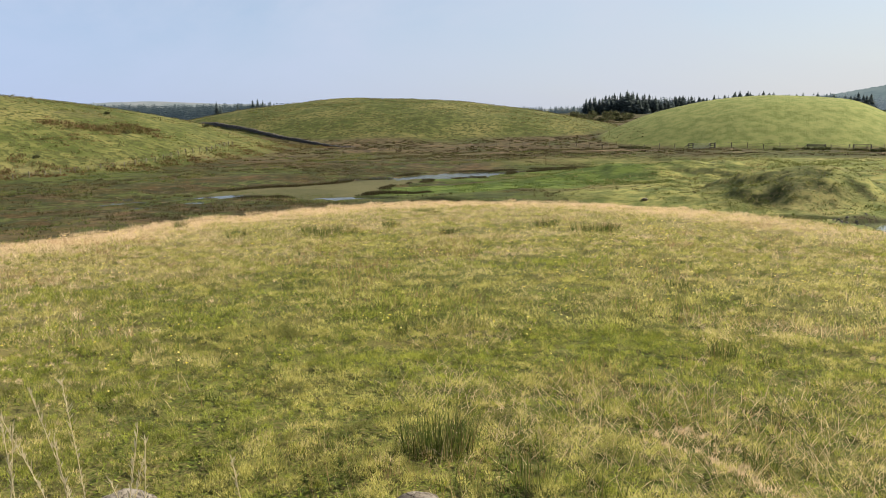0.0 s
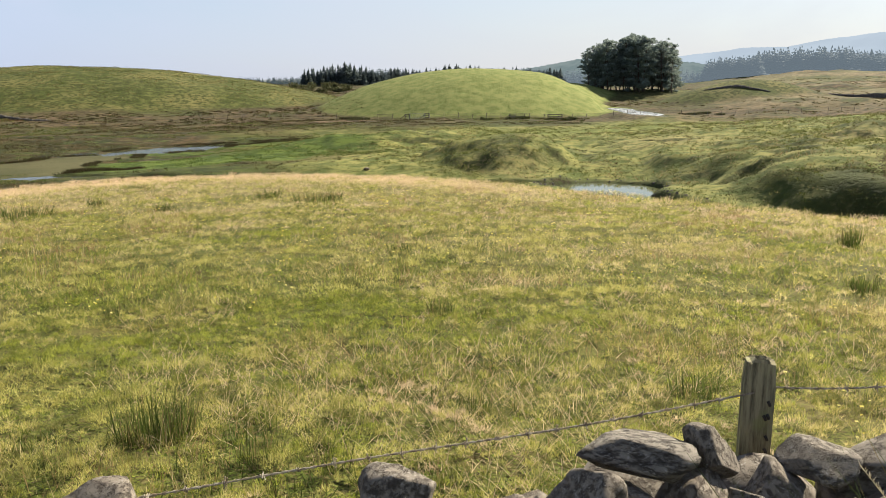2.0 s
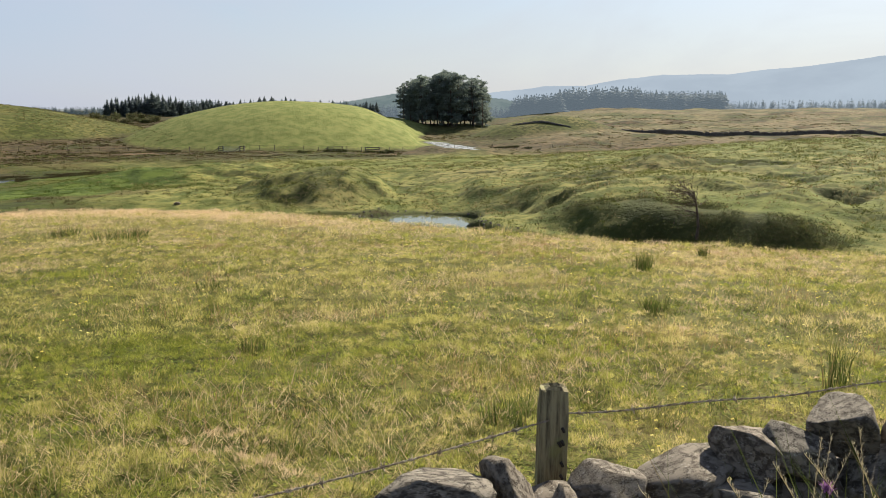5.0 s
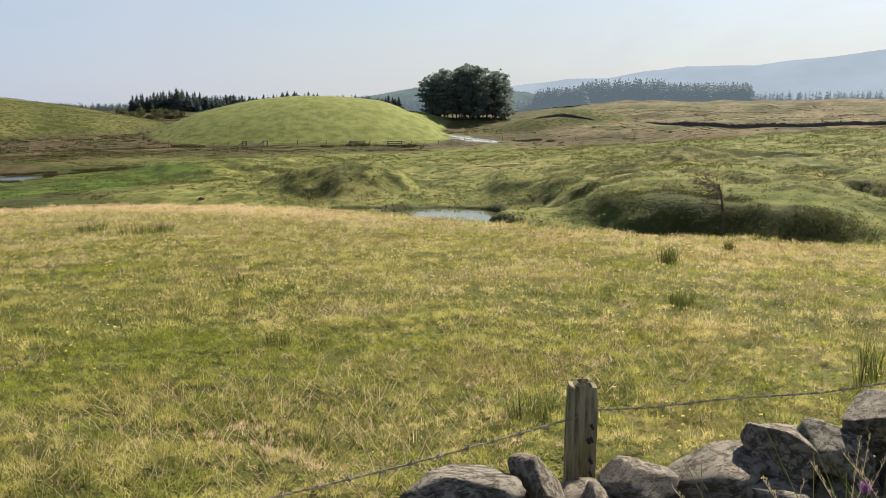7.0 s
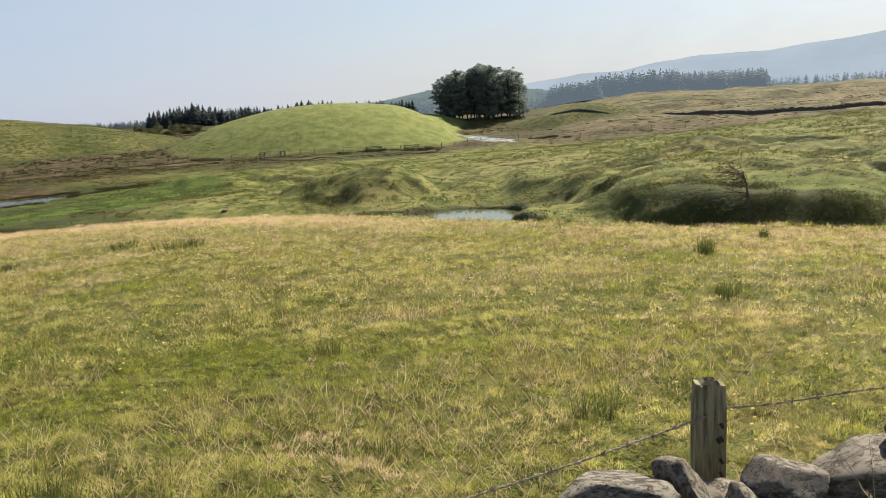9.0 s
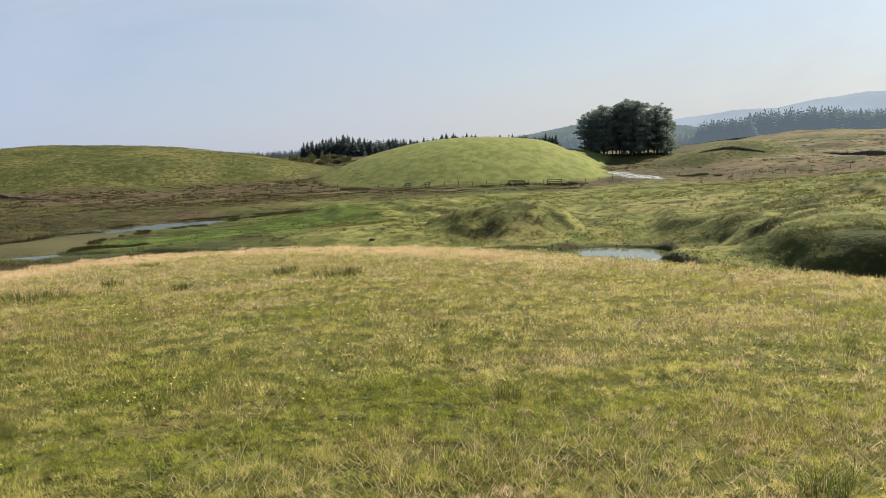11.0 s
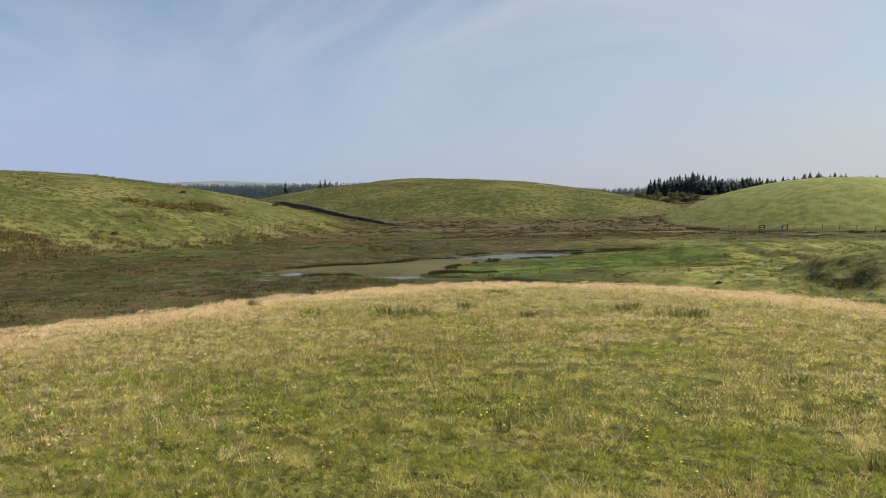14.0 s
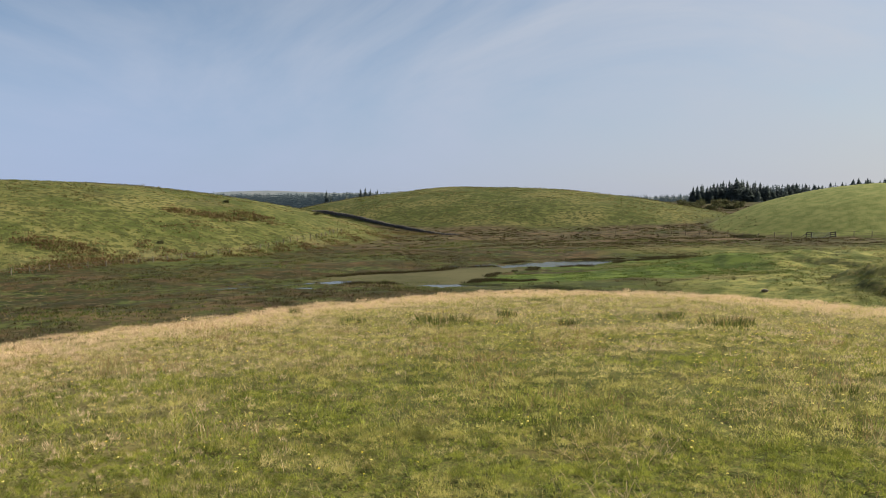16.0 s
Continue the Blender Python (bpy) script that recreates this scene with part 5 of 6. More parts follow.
def barbed_wire(a, b, sag, label):
    a, b = Vector(a), Vector(b)
    length = (b - a).length
    n = int(length / 0.012)
    s = np.linspace(0, 1, n)
    mid = np.array([list(a.lerp(b, float(t))) for t in s])
    mid[:, 2] -= sag * 4 * s * (1 - s) + 0.004 * np.sin(s * 23)
    wire = tagged(new("barbed_wire"), label=label, category="barbed wire", group="barbed wire along the wall")
    wire.location = a
    way = (b - a).normalized()
    side = np.array(way.cross(Vector((0, 0, 1))).normalized())
    up = np.array([0, 0, 1.0])
    turn = s * length / 0.045 * 2 * np.pi
    for ph in (0, np.pi):
        line = mid + 0.0021 * (np.cos(turn + ph)[:, None] * side + np.sin(turn + ph)[:, None] * up) - np.array(a)
        part("strand", mesh_of("strand", *tube(line, 0.0017, 5), RUST), wire)
    r = random.Random(2)
    d = np.array(way)
    for k in range(int(length / 0.085)):
        t = (k + 0.5) * 0.085 / length
        c = np.array([np.interp(t, s, mid[:, i]) for i in range(3)]) - np.array(a)
        pieces = []
        for q in range(2):
            ang = r.uniform(0, 6.28)
            o = math.cos(ang) * side + math.sin(ang) * up
            pieces.append(tube([c - o * 0.014 + d * 0.004 * q, c + d * 0.004 * q, c + o * 0.014 + d * 0.004 * q + d * 0.003], 0.0014, 4))
        coil = np.linspace(0, 4 * np.pi, 14)
        pieces.append(tube(c + 0.0045 * (np.cos(coil)[:, None] * side + np.sin(coil)[:, None] * up) + (coil / 12.6 * 0.010 - 0.005)[:, None] * d, 0.0014, 4))
        part("barb", mesh_of("barb", *joined(pieces), RUST), wire)


barbed_wire((-3.1, 1.84, EYE - 0.90), (1.655, 1.765, EYE - 0.932), 0.03, "rusty barbed wire stretched above the wall stones")
barbed_wire((1.73, 1.775, EYE - 0.925), (3.72, 1.0, EYE - 0.80), 0.035, "rusty barbed wire sagging between fence posts")

# ---- woods ----
def spruce_arrays(seed, tall=1.0, whorls=15, rays=9):
    """A spruce one unit high: drooping whorls of frond triangles round a tapered trunk; places and triangles of the crown."""
    r = np.random.default_rng(seed)
    tri = []
    for w in range(whorls):
        t = w / (whorls - 1)
        z0 = 0.10 + 0.86 * t
        reach = (0.27 * (1 - t) ** 0.8 + 0.014) * r.uniform(0.75, 1.2)
        for a in np.linspace(0, 2 * np.pi, rays, endpoint=False) + r.uniform(0, 6):
            a += r.normal(0, 0.15)
            L = reach * r.uniform(0.65, 1.2)
            d, s = np.array([math.cos(a), math.sin(a), 0]), np.array([-math.sin(a), math.cos(a), 0])
            root = np.array([0, 0, z0 + r.uniform(-0.01, 0.02)])
            tip = root + d * L + np.array([0, 0, -0.25 * L + r.normal(0, 0.01)])
            half = s * (0.34 * L + 0.008)
            mid = root + d * L * 0.55 + np.array([0, 0, -0.02])
            tri.append((root, mid + half, tip))
            tri.append((root, tip, mid - half))
            drop = np.array([0, 0, -0.035 - 0.10 * L])
            tri.append((mid + half, mid - half, mid + drop))
    tri.append((np.array([-0.012, 0, 0.9]), np.array([0.012, 0, 0.9]), np.array([0, 0, 1.02])))
    v = np.array(tri).reshape(-1, 3)
    return v, np.arange(len(v)).reshape(-1, 3)


SPRUCES = [spruce_arrays(200 + i) for i in range(5)]
FAR_SPRUCES = [spruce_arrays(220 + i, 1.0, 8, 5) for i in range(5)]
SPRUCE_MESHES = [mesh_of("crown", v * np.array([1, 1, 1.0]), f, SPRUCE) for v, f in SPRUCES]
TRUNK = mesh_of("trunk", *tube([(0, 0, -0.02), (0.003, 0, 0.4), (0, 0, 0.95)], [0.017, 0.011, 0.002], 7), BARK)


def spruce_tree(x, y, tall, wide, turn, label="dark spruce tree standing in the shelter wood"):
    tree = tagged(new("spruce_tree"), label=label, category="tree", group="spruces of the shelter wood")
    tree.matrix_basis = pose(x, y, height(x, y) - 0.2, 0, 0, turn) @ Matrix.Diagonal((tall * wide, tall * wide, tall, 1))
    part("trunk", TRUNK, tree)
    part("crown", SPRUCE_MESHES[int(turn * 7) % 5], tree)
    return tree


def wood(name, count, left, right, near, far, low, high, label, mat=None, wide=1.0, dz=0.0):
    """Far trees that nobody could count, as one body of crowns."""
    pieces = []
    p, k = spread(count, near, far, left, right)
    for q in p:
        v, f = FAR_SPRUCES[rng.integers(5)]
        s = low + (high - low) * rng.random() ** 1.5
        a = rng.uniform(0, 6.28)
        c, n = math.cos(a), math.sin(a)
        w = s * wide * rng.uniform(0.8, 1.3)
        pieces.append((np.stack([(v[:, 0] * c - v[:, 1] * n) * w + q[0], (v[:, 0] * n + v[:, 1] * c) * w + q[1], v[:, 2] * s + q[2] - 0.4 + dz], 1), f))
    tagged(new(name, mesh_of(name, *joined(pieces), mat or SPRUCE)), label=label, category="woodland", kind="structure")


tr = random.Random(9)
# shelter wood between the drumlins: bearing, height of each tree follow its skyline
for i in range(72):
    az = 9.9 + 6.3 * (i + tr.uniform(-0.4, 0.4)) / 72
    d = 470 + tr.uniform(-12, 26)
    x, y = polar(az, d)
    crest = 10.4 + 2.6 * math.exp(-((az - 12.9) / 1.3) ** 2) - 1.6 * step(14.6, 16, az)
    spruce_tree(x, y, crest * tr.uniform(0.62, 1.06), tr.uniform(0.95, 1.5), tr.uniform(0, 360))
for i in range(62):
    az = 16.0 + 12 * (i + tr.uniform(-0.5, 0.5)) / 62
    x, y = polar(az, 500 + tr.uniform(-10, 20))
    spruce_tree(x, y, tr.uniform(7.6, 11.0) + (1.6 if 19.5 < az < 22.4 else 0), tr.uniform(1.4, 2.2), tr.uniform(0, 360))
for az, tall in ((-15.3, 8.6), (-15.0, 6.0), (-13.9, 7.4), (-12.9, 9.6), (-12.55, 10.0), (-12.2, 9.0), (-11.7, 8.6)):
    x, y = polar(az - 0.35, 470)
    spruce_tree(x, y, tall + 1.6, 1.0, az * 31 % 360, "tall spruce rising above the far plantation")
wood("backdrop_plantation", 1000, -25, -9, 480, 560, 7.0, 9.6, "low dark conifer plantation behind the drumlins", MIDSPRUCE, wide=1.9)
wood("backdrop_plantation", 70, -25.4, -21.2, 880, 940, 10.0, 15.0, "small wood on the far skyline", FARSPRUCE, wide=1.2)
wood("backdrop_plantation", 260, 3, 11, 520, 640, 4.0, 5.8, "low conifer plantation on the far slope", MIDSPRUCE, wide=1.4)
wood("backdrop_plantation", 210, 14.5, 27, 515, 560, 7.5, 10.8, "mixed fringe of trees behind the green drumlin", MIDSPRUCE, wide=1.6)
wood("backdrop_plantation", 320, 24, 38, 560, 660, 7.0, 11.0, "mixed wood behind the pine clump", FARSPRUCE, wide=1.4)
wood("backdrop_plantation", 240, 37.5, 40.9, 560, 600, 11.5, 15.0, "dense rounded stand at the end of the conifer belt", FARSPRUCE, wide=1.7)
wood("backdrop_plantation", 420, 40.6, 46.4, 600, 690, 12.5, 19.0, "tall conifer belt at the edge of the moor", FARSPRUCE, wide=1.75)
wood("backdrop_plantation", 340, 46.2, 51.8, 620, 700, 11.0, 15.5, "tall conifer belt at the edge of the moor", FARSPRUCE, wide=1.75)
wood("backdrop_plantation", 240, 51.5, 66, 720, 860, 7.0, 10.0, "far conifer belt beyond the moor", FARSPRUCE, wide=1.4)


def leaf_cloud(centres, radius, per, size, r, flat=0.6):
    """Many small leaves round each centre."""
    c = np.repeat(np.asarray(centres), per, 0)
    n = len(c)
    d = r.normal(0, 1, (n, 3))
    d /= np.linalg.norm(d, axis=1, keepdims=True)
    p = c + d * (r.random((n, 1)) ** 0.5) * np.repeat(np.broadcast_to(radius, (len(centres),)), per)[:, None] * np.array([1, 1, flat])
    a, b = r.normal(0, 1, (n, 3)), r.normal(0, 1, (n, 3))
    s = size * r.uniform(0.6, 1.3, (n, 1))
    a *= s / np.linalg.norm(a, axis=1, keepdims=True)
    b *= s / np.linalg.norm(b, axis=1, keepdims=True)
    v = np.stack([p - a, p + a * 0.4 + b, p + a - b * 0.3], 1).reshape(-1, 3)
    return v, np.arange(3 * n).reshape(-1, 3)


def pine_parts(seed, tall):
    """A Scots pine: bare leaning trunk, limbs high up, broken flat crown."""
    r = np.random.default_rng(seed)
    lean = r.normal(0, 0.05, 2)
    s = np.linspace(0, 1, 8)
    line = np.stack([lean[0] * tall * s + 0.15 * np.sin(s * 4 + seed), lean[1] * tall * s, tall * 0.93 * s - 0.3], 1)
    wood_pieces, centres, radii = [tube(line, 0.26 * (1 - 0.75 * s), 7)], [], []
    for i in range(34):
        t = r.uniform(0.06, 0.98)
        root = np.array([np.interp(t, s, line[:, j]) for j in range(3)])
        a = r.uniform(0, 6.28)
        L = tall * r.uniform(0.12, 0.26) * (1.15 - 0.5 * t)
        d = np.array([math.cos(a), math.sin(a), r.uniform(0.0, 0.5)])
        tip = root + d * L
        wood_pieces.append(tube([root, root + d * L * 0.5 + np.array([0, 0, -0.1]), tip], [0.08, 0.06, 0.02], 4))
        for q in (0.6, 0.85, 1.05):
            centres.append(root + d * L * q + r.normal(0, 0.25, 3))
            radii.append(r.uniform(0.7, 1.5))
    for i in range(5):
        centres.append(line[-1] + r.normal(0, 0.7, 3) + np.array([0, 0, 0.3]))
        radii.append(r.uniform(0.8, 1.3))
    crown = leaf_cloud(np.array(centres), np.array(radii), 33, 0.34, r, 0.5)
    return mesh_of("trunk", *joined(wood_pieces), BARK), mesh_of("crown", *crown, NEEDLE)


PINES = [pine_parts(300 + i, 20.0) for i in range(6)]
pr = random.Random(21)
cx, cy = polar(32.95, 288)
for i in range(48):
    u, w = pr.uniform(-1, 1), pr.uniform(-1, 1)
    e = 1 - 0.34 * u * u
    across, deep = u * 16.3, w * 8
    x, y = cx + across * math.cos(radians(32.75)) + deep * math.sin(radians(32.75)), cy - across * math.sin(radians(32.75)) + deep * math.cos(radians(32.75))
    tree = tagged(new("pine_tree"), label="tall dark Scots pine in a close clump", category="tree", group="pines of the clump")
    size = e * pr.uniform(0.80, 0.95)
    tree.matrix_basis = pose(x, y, height(x, y), 0, 0, pr.uniform(0, 360)) @ Matrix.Diagonal((size * 1.05, size * 1.05, size, 1))
    t, c = PINES[i % 6]
    part("trunk", t, tree)
    part("crown", c, tree)


def bush(x, y, wide, tall, label, mat=None, seed=0, leaf=0.10, per=70):
    r = np.random.default_rng(seed)
    b = tagged(new("bush"), label=label, category="bush", group="scrub bushes of the valley")
    b.location = (x, y, height(x, y) - 0.05)
    n = 9
    a = r.uniform(0, 6.28, n)
    rad = np.sqrt(r.random(n)) * wide * 0.38
    top = np.stack([rad * np.cos(a), rad * np.sin(a), r.uniform(0.35, 0.8, n) * tall], 1)
    stems = [tube([(0.2 * q[0], 0.2 * q[1], -0.05), (0.6 * q[0], 0.6 * q[1], 0.5 * q[2]), tuple(q)], [0.05, 0.035, 0.012], 4) for q in top]
    part("wood", mesh_of("wood", *joined(stems), BARK), b)
    part("foliage", mesh_of("foliage", *leaf_cloud(top, r.uniform(0.25, 0.42, n) * min(wide, tall * 1.5), per, leaf, r, 0.75), mat or BROADLEAF), b)


br = random.Random(31)
SCRUB = leafy("dull_scrub", (0.070, 0.068, 0.034), (0.130, 0.120, 0.066), (0.075, 0.090, 0.034), 0.4)
# bushes at the foot of the drumlin and along the far burn
for i in range(22):
    az = br.choice((br.uniform(12.3, 14.4), br.uniform(36.5, 40.5)))
    d = 170 + 7 * br.random() + (6 if az < 15 else 0) + (14 * br.random() if az > 27 else 0) + (26 if az > 34 else 0)
    x, y = polar(az, d)
    bush(x, y, br.uniform(0.9, 2.2), br.uniform(0.25, 0.5), "dull scrub bush beside the valley fence", SCRUB, 500 + i, 0.20, 45)
for i in range(16):
    x, y = polar(br.uniform(22.4, 29.0), br.uniform(167.5, 172.5))
    bush(x, y, br.uniform(1.4, 3.0), br.uniform(0.30, 0.55), "dark low scrub at the foot of the green drumlin", BROADLEAF, 600 + i, 0.18, 45)
for i in range(18):
    x, y = polar(br.uniform(9.0, 13.0), br.uniform(300, 360))
    bush(x, y, br.uniform(3, 6), br.uniform(1.5, 3.2), "rounded bush in the dip between the drumlins", SCRUB, 540 + i, 0.35, 45)
for az, d, wide in ((-27.0, 128, 1.2), (-21.5, 150, 1.3), (-16.4, 186, 1.6), (-22.6, 168, 1.2), (-31.0, 121, 1.0)):
    x, y = polar(az, d)
    bush(x, y, wide, wide * 0.4, "small dark gorse bush on the grassy slope", SCRUB, int(-az * 10), 0.12, 60)


def hawthorn():
    """A stunted thorn tree leaning over the bank."""
    x, y = polar(50.55, 51.6)
    r = np.random.default_rng(77)
    tree = tagged(new("thorn_tree"), label="small half-bare hawthorn leaning over the river bank", category="tree")
    tree.matrix_basis = pose(x, y, height(x, y) - 0.1, 0, 0, -50) @ Matrix.Scale(1.3, 4)
    trunk = np.array([(0, 0, 0), (0.05, 0, 0.6), (-0.02, 0.05, 1.2), (-0.12, 0, 1.8), (-0.25, 0, 2.3)])
    pieces, tips = [tube(trunk, [0.085, 0.07, 0.06, 0.042, 0.02], 7)], []
    for i in range(30):
        t = r.uniform(0.4, 1.0) * 4
        root = np.array([np.interp(t, np.arange(5), trunk[:, j]) for j in range(3)])
        d = np.array([r.normal(-0.75, 0.6), r.normal(0, 0.5), r.uniform(0.0, 0.6)])
        d *= r.uniform(0.7, 1.7) / np.linalg.norm(d)
        mid = root + d * 0.5 + r.normal(0, 0.08, 3)
        pieces.append(tube([root, mid, root + d], [0.022, 0.013, 0.004], 4))
        for q in range(5):
            e = mid + d * r.uniform(-0.2, 0.5)
            g = e + r.normal(0, 0.28, 3) + np.array([-0.1, 0, 0.08])
            pieces.append(tube([e, (e + g) / 2 + r.normal(0, 0.03, 3), g], [0.007, 0.005, 0.003], 4))
            tips.append(g)
    part("trunk", mesh_of("trunk", *joined(pieces), BARK), tree)
    part("foliage", mesh_of("foliage", *leaf_cloud(np.array(tips), 0.13, 4, 0.045, r, 1.0), HEATHER), tree, "sparse brownish leaves")


hawthorn()

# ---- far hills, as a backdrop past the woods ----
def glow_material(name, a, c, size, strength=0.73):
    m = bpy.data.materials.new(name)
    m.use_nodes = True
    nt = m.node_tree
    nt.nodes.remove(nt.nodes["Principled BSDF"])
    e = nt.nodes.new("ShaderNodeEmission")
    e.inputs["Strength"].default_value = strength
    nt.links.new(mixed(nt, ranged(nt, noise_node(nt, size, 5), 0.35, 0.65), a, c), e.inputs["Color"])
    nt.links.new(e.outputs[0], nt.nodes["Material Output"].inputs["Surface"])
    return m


def ridge(name, dist, profile, mat, label, jag=0.0, deep=500):
    """A far hill: a sheet that climbs to its skyline and falls off behind; profile: elevation over bearing."""
    az = np.arange(profile[0][0], profile[-1][0] + 0.001, 0.06)
    el = np.interp(az, [p[0] for p in profile], [p[1] for p in profile])
    el = el + 0.05 * fbm(az, az * 0, 3.0, 3, 121)
    if jag:
        el = el + jag * np.abs(fbm(az, az * 0 + 5, 0.16, 2, 123))
    rows = []
    for t in (0.0, 0.35, 0.7, 0.92, 1.0, 1.3):
        d = dist + deep * t
        h = np.tan(np.radians(el)) * (dist + deep) * (math.sin(min(t, 1.0) * math.pi / 2) if t <= 1 else 0.6)
        h = h * (1 if t > 0 else 0) - (30 if t == 0 else 0)
        rows.append(np.stack([d * np.sin(np.radians(az)), d * np.cos(np.radians(az)), h + EYE], 1))
    v = np.stack(rows).reshape(-1, 3)
    n = len(az)
    i, j = np.meshgrid(np.arange(len(rows) - 1), np.arange(n - 1), indexing="ij")
    f = np.stack([i * n + j, i * n + j + 1, (i + 1) * n + j + 1, (i + 1) * n + j], -1).reshape(-1, 4)
    tagged(new(name, mesh_of(name, v, f, mat, True)), label=label, category="hills", kind="structure")


# far hills glow in colours that already hold the haze, unlit by the sun
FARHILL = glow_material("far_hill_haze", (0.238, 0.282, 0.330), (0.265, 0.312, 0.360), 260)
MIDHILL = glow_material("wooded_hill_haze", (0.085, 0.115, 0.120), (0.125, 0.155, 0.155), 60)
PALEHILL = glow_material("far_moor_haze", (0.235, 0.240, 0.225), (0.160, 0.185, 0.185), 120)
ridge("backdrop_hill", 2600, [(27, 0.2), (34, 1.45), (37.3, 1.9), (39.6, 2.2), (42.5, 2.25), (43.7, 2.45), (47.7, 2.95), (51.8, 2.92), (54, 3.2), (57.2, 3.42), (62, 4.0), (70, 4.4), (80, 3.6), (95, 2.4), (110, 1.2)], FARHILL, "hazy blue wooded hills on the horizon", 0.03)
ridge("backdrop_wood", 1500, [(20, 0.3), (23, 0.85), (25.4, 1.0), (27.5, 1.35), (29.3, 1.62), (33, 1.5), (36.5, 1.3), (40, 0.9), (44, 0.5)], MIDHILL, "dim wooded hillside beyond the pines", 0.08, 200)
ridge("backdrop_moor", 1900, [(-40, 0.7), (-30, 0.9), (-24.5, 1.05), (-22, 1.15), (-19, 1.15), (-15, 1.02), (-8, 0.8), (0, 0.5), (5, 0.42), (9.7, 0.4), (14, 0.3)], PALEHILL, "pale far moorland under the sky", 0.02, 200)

# ---- fences, gates and dykes across the valley ----
def line_of(points, gap):
    """Places at even gaps along a line of bearing and distance."""
    p = np.array([polar(a, d) for a, d in points])
    seg = np.hypot(*np.diff(p, axis=0).T)
    s = np.concatenate([[0], np.cumsum(seg)])
    at = np.arange(0, s[-1], gap)
    return np.interp(at, s, p[:, 0]), np.interp(at, s, p[:, 1])


def bearing_line(pairs, near, far):
    out = []
    for az, el in pairs:
        x, y = sight(az, el, near, far)
        out.append((az, math.hypot(x, y)))
    return out


STAKES = [post_mesh("post", 0.11, 0.11, 1.25, OLDWOOD, 20 + i, 8, 3) for i in range(3)]


def stock_fence(points, gap, label, tall=1.0, wires=(0.35, 0.7, 1.0)):
    xs, ys = line_of(points, gap)
    zs = land(xs, ys)[0] + EYE
    fence = tagged(new("stock_fence"), label=label, category="fence")
    fence.location = (xs[0], ys[0], zs[0])
    r = random.Random(int(len(xs)))
    for i, (x, y, z) in enumerate(zip(xs, ys, zs)):
        ob = part("post", STAKES[i % 3], fence)
        ob.matrix_basis = Matrix.Translation(-fence.location) @ pose(x, y, z - 0.2, r.uniform(-4, 4), r.uniform(-4, 4), r.uniform(0, 90)) @ Matrix.Diagonal((1, 1, tall * r.uniform(0.9, 1.1), 1))
    for h in wires:
        line = np.stack([xs - xs[0], ys - ys[0], zs - zs[0] + h * tall], 1)
        part("wire", mesh_of("wire", *tube(line, 0.012, 4), OLDWOOD), fence)


stock_fence([(2.0, 192), (9, 185), (13, 179), (17, 176)], 3.2, "old post-and-wire stock fence below the drumlins")
stock_fence([(18.75, 176), (24.3, 175), (28, 176), (37, 187), (47, 205)], 3.1, "post-and-wire stock fence along the valley floor")
stock_fence(bearing_line([(-37, -4.1), (-34.7, -3.98), (-29.8, -3.73), (-24.5, -3.35), (-20.1, -2.89), (-16.4, -2.2), (-14.5, -1.8)], 95, 300), 2.5, "low post-and-rail fence at the foot of the slope", 0.85, (0.45, 0.8))


def board(a, b, wide, thick):
    """A squared rail from a to b with eased edges."""
    a, b = np.asarray(a, float), np.asarray(b, float)
    d = (b - a) / np.linalg.norm(b - a)
    side = np.cross(d, [0, 0, 1.0])
    side = side / np.linalg.norm(side) if np.linalg.norm(side) > 0.05 else np.array([1.0, 0, 0])
    up = np.cross(side, d)
    ring = [(sx, sy) for sx, sy in ((-1, -0.8), (-0.8, -1), (0.8, -1), (1, -0.8), (1, 0.8), (0.8, 1), (-0.8, 1), (-1, 0.8))]
    v = np.array([q + side * thick / 2 * x + up * wide / 2 * y for q in (a, (a + b) / 2, b) for x, y in ring])
    f = [[i * 8 + j, i * 8 + (j + 1) % 8, (i + 1) * 8 + (j + 1) % 8, (i + 1) * 8 + j] for i in range(2) for j in range(8)]
    f += [[0, 1, 6, 7], [1, 2, 5, 6], [2, 3, 4, 5], [16, 17, 22, 23], [17, 18, 21, 22], [18, 19, 20, 21]]
    return v, np.array(f)


def hurdle(name, az, d, wide, tall, rails, label, category, strut=True, mat=None):
    """Two stout posts with rails between, and a raking strut."""
    x, y = polar(az, d)
    ob = tagged(new(name), label=label, category=category)
    ob.matrix_basis = pose(x, y, height(x, y) - 0.05, 0, 0, -az)
    for s in (-1, 1):
        part("post", mesh_of("post", *tube([(s * wide / 2, 0, -0.2), (s * wide / 2, 0, tall * 0.5), (s * wide / 2, 0, tall)], 0.11, 8), mat or OLDWOOD), ob)
    for i in range(rails):
        z = tall * (0.22 + 0.7 * i / max(rails - 1, 1))
        part("rail", mesh_of("rail", *board((-wide / 2, -0.1, z), (wide / 2, -0.1, z + 0.02), 0.14, 0.05), mat or OLDWOOD), ob)
    if strut:
        part("strut", mesh_of("strut", *tube([(-wide / 2 - 1.3, 0, 0.0), (-wide / 2, 0, tall * 0.75)], 0.07, 6), mat or OLDWOOD), ob)


hurdle("gate_strainer", 17.15, 175.5, 0.9, 1.15, 3, "dark timber strainer frame beside the field gate", "fence frame")
hurdle("gate_strainer", 18.55, 175.5, 0.9, 1.15, 3, "dark timber strainer frame with raking strut", "fence frame")
hurdle("field_gate", 24.95, 173.5, 3.2, 1.05, 4, "weathered timber field gate in the valley fence", "gate")
hurdle("field_gate", 27.6, 176.0, 3.0, 1.2, 3, "low timber hurdle across the ditch", "gate", False)


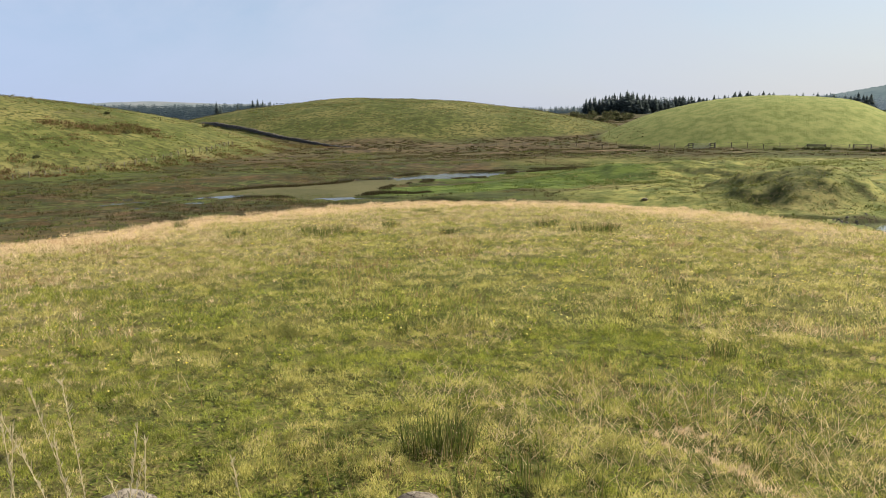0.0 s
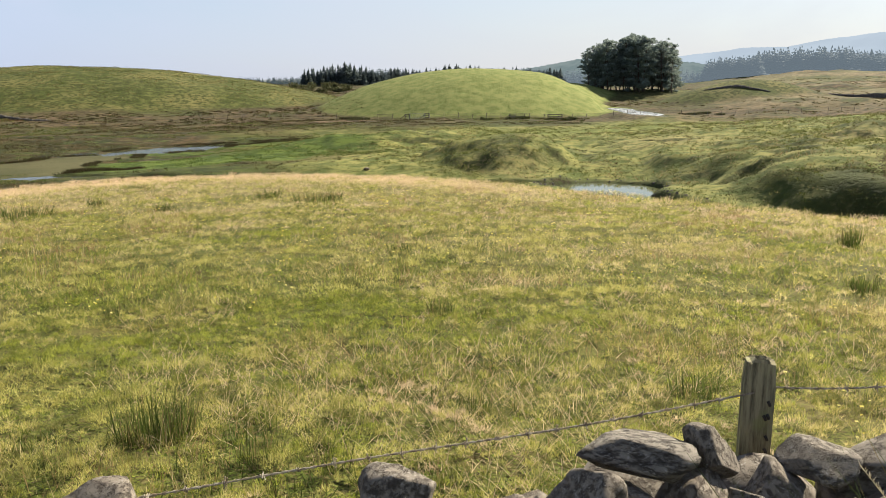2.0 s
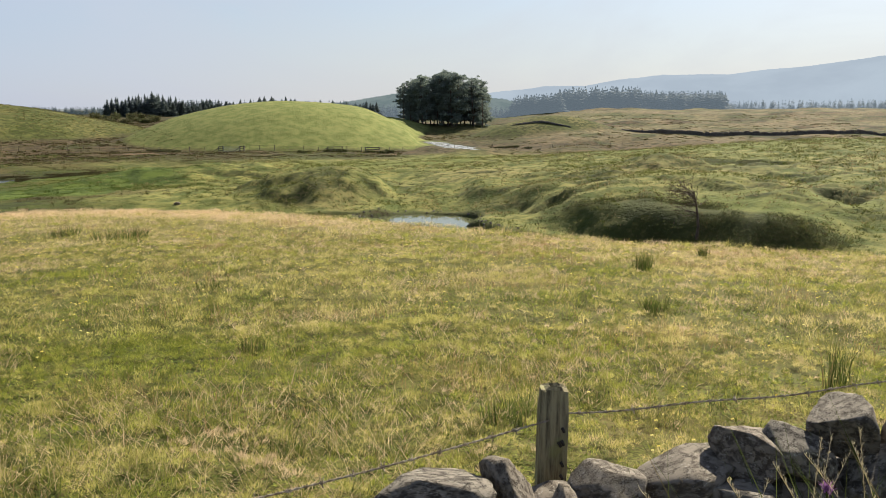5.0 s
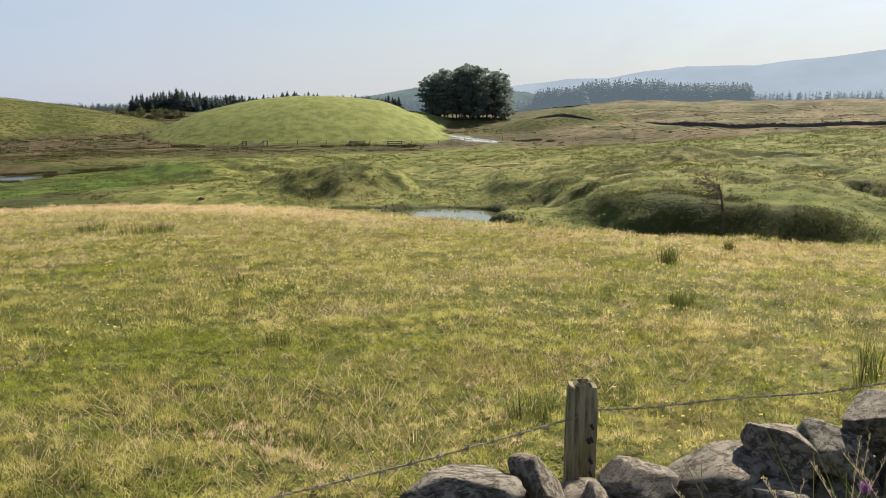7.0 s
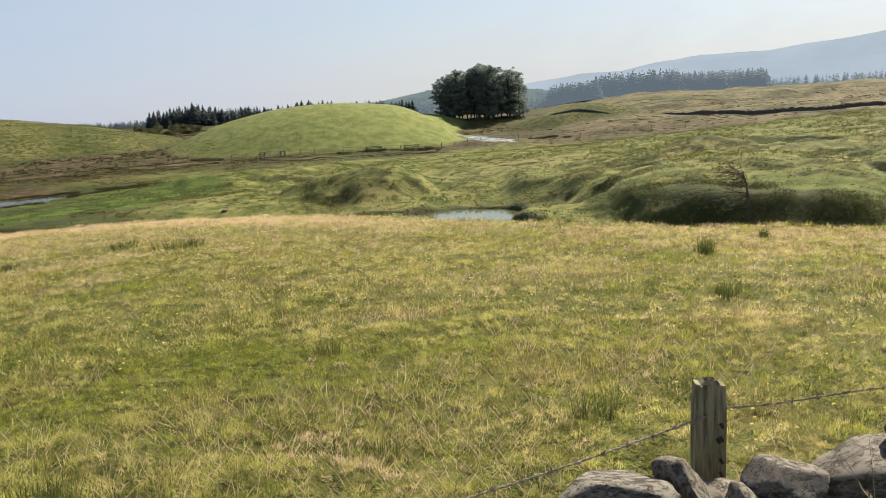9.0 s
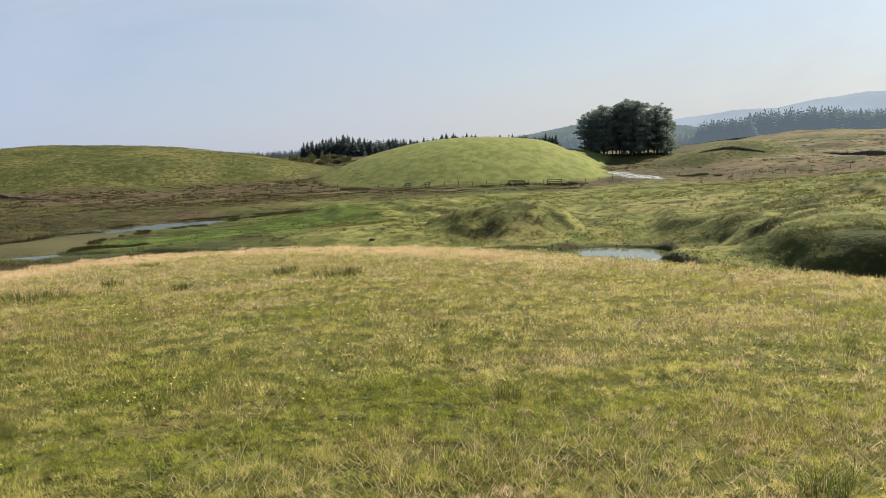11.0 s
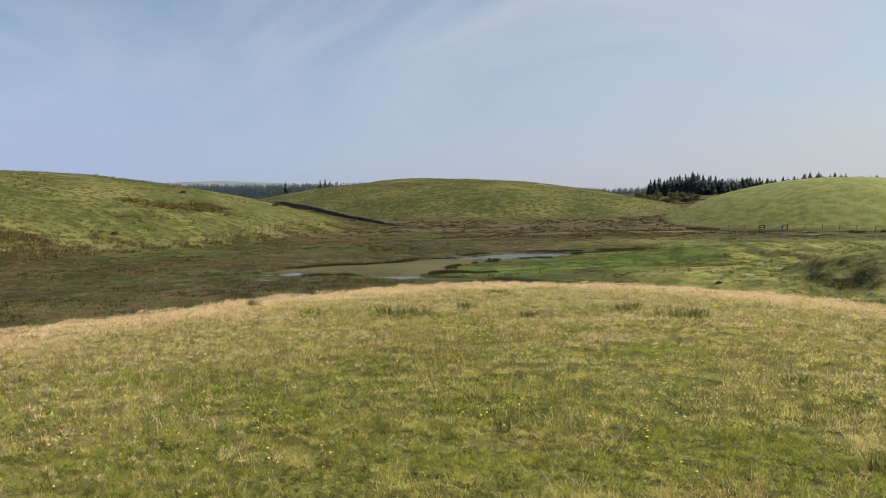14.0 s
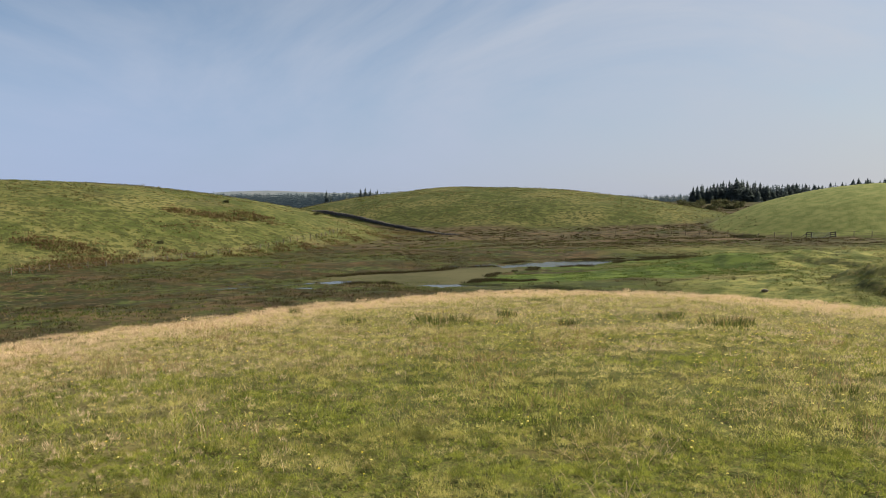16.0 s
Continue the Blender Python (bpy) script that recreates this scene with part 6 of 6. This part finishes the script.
def metal_gate():
    x, y = polar(17.85, 175.4)
    g = tagged(new("metal_gate"), label="closed pale galvanised bar gate between timber frames", category="gate")
    g.matrix_basis = pose(x, y, height(x, y) + 0.1, 0, 0, -17.85)
    steel = plain_material("galvanised_steel", (0.30, 0.31, 0.31), (0.42, 0.43, 0.43), 0.2, 0.5, 0.7)
    part("gate_frame", mesh_of("gate_frame", *joined([tube([(-1.6, 0, 0), (1.6, 0, 0), ], 0.03, 6), tube([(-1.6, 0, 1.1), (1.6, 0, 1.1)], 0.03, 6), tube([(-1.6, 0, 0), (-1.6, 0, 1.1)], 0.03, 6), tube([(1.6, 0, 0), (1.6, 0, 1.1)], 0.03, 6)]), steel), g)
    for z in (0.2, 0.4, 0.62, 0.86):
        part("bar", mesh_of("bar", *tube([(-1.6, 0, z), (1.6, 0, z)], 0.022, 6), steel), g)


metal_gate()


def dyke(points, tall, thick, label, seed):
    """A far dry-stone dyke: rough blocks in courses, joined."""
    xs, ys = line_of(points, 0.55)
    r = np.random.default_rng(seed)
    ws = tagged(new("stone_dyke"), label=label, category="stone dyke", kind="structure")
    ws.location = (xs[0], ys[0], 0)
    base = np.array([(sx, sy, sz) for sz in (-1, 1) for sx, sy in ((-1, -0.7), (-0.7, -1), (0.7, -1), (1, -0.7), (1, 0.7), (0.7, 1), (-0.7, 1), (-1, 0.7))], float)
    base[8:, :2] *= 0.72
    quads = np.array([[j, (j + 1) % 8, 8 + (j + 1) % 8, 8 + j] for j in range(8)] + [[8, 9, 14, 15], [9, 10, 13, 14], [10, 11, 12, 13]])
    pieces = []
    zs = land(xs, ys)[0] + EYE
    for i in range(len(xs) - 1):
        t = math.atan2(ys[i + 1] - ys[i], xs[i + 1] - xs[i])
        ends = min(1.0, 0.35 + 0.65 * min(i, len(xs) - 2 - i) / 26.0) * r.uniform(0.75, 1.1)
        for row in range(3):
            h = ends * tall / 3 * r.uniform(0.85, 1.3)
            v = base * np.array([0.33 * r.uniform(0.8, 1.25), thick / 2 * r.uniform(0.8, 1.15), h / 2]) + r.normal(0, 0.03, base.shape)
            a = t + r.normal(0, 0.12)
            v = np.stack([v[:, 0] * math.cos(a) - v[:, 1] * math.sin(a), v[:, 0] * math.sin(a) + v[:, 1] * math.cos(a), v[:, 2]], 1)
            pieces.append((v + np.array([xs[i] - xs[0] + r.normal(0, 0.05), ys[i] - ys[0], zs[i] + ends * tall / 3 * (row + 0.45) - 0.1]), quads))
    part("stonework", mesh_of("stonework", *joined(pieces), FARSTONE), ws, kind="stuff")


dyke([(-17.3, 274)] + bearing_line([(-16.4, -0.35), (-14.54, -0.65), (-13.2, -0.95), (-11.76, -1.30), (-10.3, -1.62), (-8.94, -1.92), (-7.4, -2.10), (-6.1, -2.22)], 197, 420), 0.95, 0.7, "dark dry-stone dyke running down between two drumlins", 51)
dyke(bearing_line([(45.2, -0.78), (47.5, -0.95), (50.4, -1.10), (54, -1.05), (57.5, -0.92), (63, -0.8)], 200, 600), 1.15, 0.8, "long dark dry-stone dyke across the moor", 52)
dyke(bearing_line([(37.6, -0.50), (39.4, -0.30), (40.6, -0.45), (41.8, -0.66)], 200, 600), 1.0, 0.8, "dark dry-stone dyke over the green knoll", 53)


# loose stones by the pool and in the burn
def shore_stones():
    base = [rock_mesh("stones", 90 + i, 1, FARSTONE) for i in range(3)]
    pieces = []
    p, k = spread(26000, 56, 74, 26, 40)
    p, k = pick(p, k, (k["out"] > -0.6) & (k["out"] < 1.6))
    for q in p[:120]:
        me = base[rng.integers(3)]
        v = np.array([tuple(w.co) for w in me.vertices])
        f = np.array([tuple(t.vertices) for t in me.polygons])
        pieces.append((v * rng.uniform(0.08, 0.26) + q, f))
    stuff("shore_stones", *joined(pieces), FARSTONE, "grey cobbles along the pool's edge", "stones")


shore_stones()


def lone_stone(x, y, size, label, mat=None):
    ob = tagged(new("boulder", rock_mesh("boulder", 99, 2, mat or FARSTONE)), label=label, category="boulder")
    ob.matrix_basis = pose(x, y, height(x, y) + size * 0.25, 0, 0, 30) @ Matrix.Diagonal((size * 1.3, size, size * 0.8, 1))


x, y = sight(14.2, -6.02, 60, 120)
lone_stone(x, y, 0.5, "pale grey boulder at the pasture's edge", STONE)
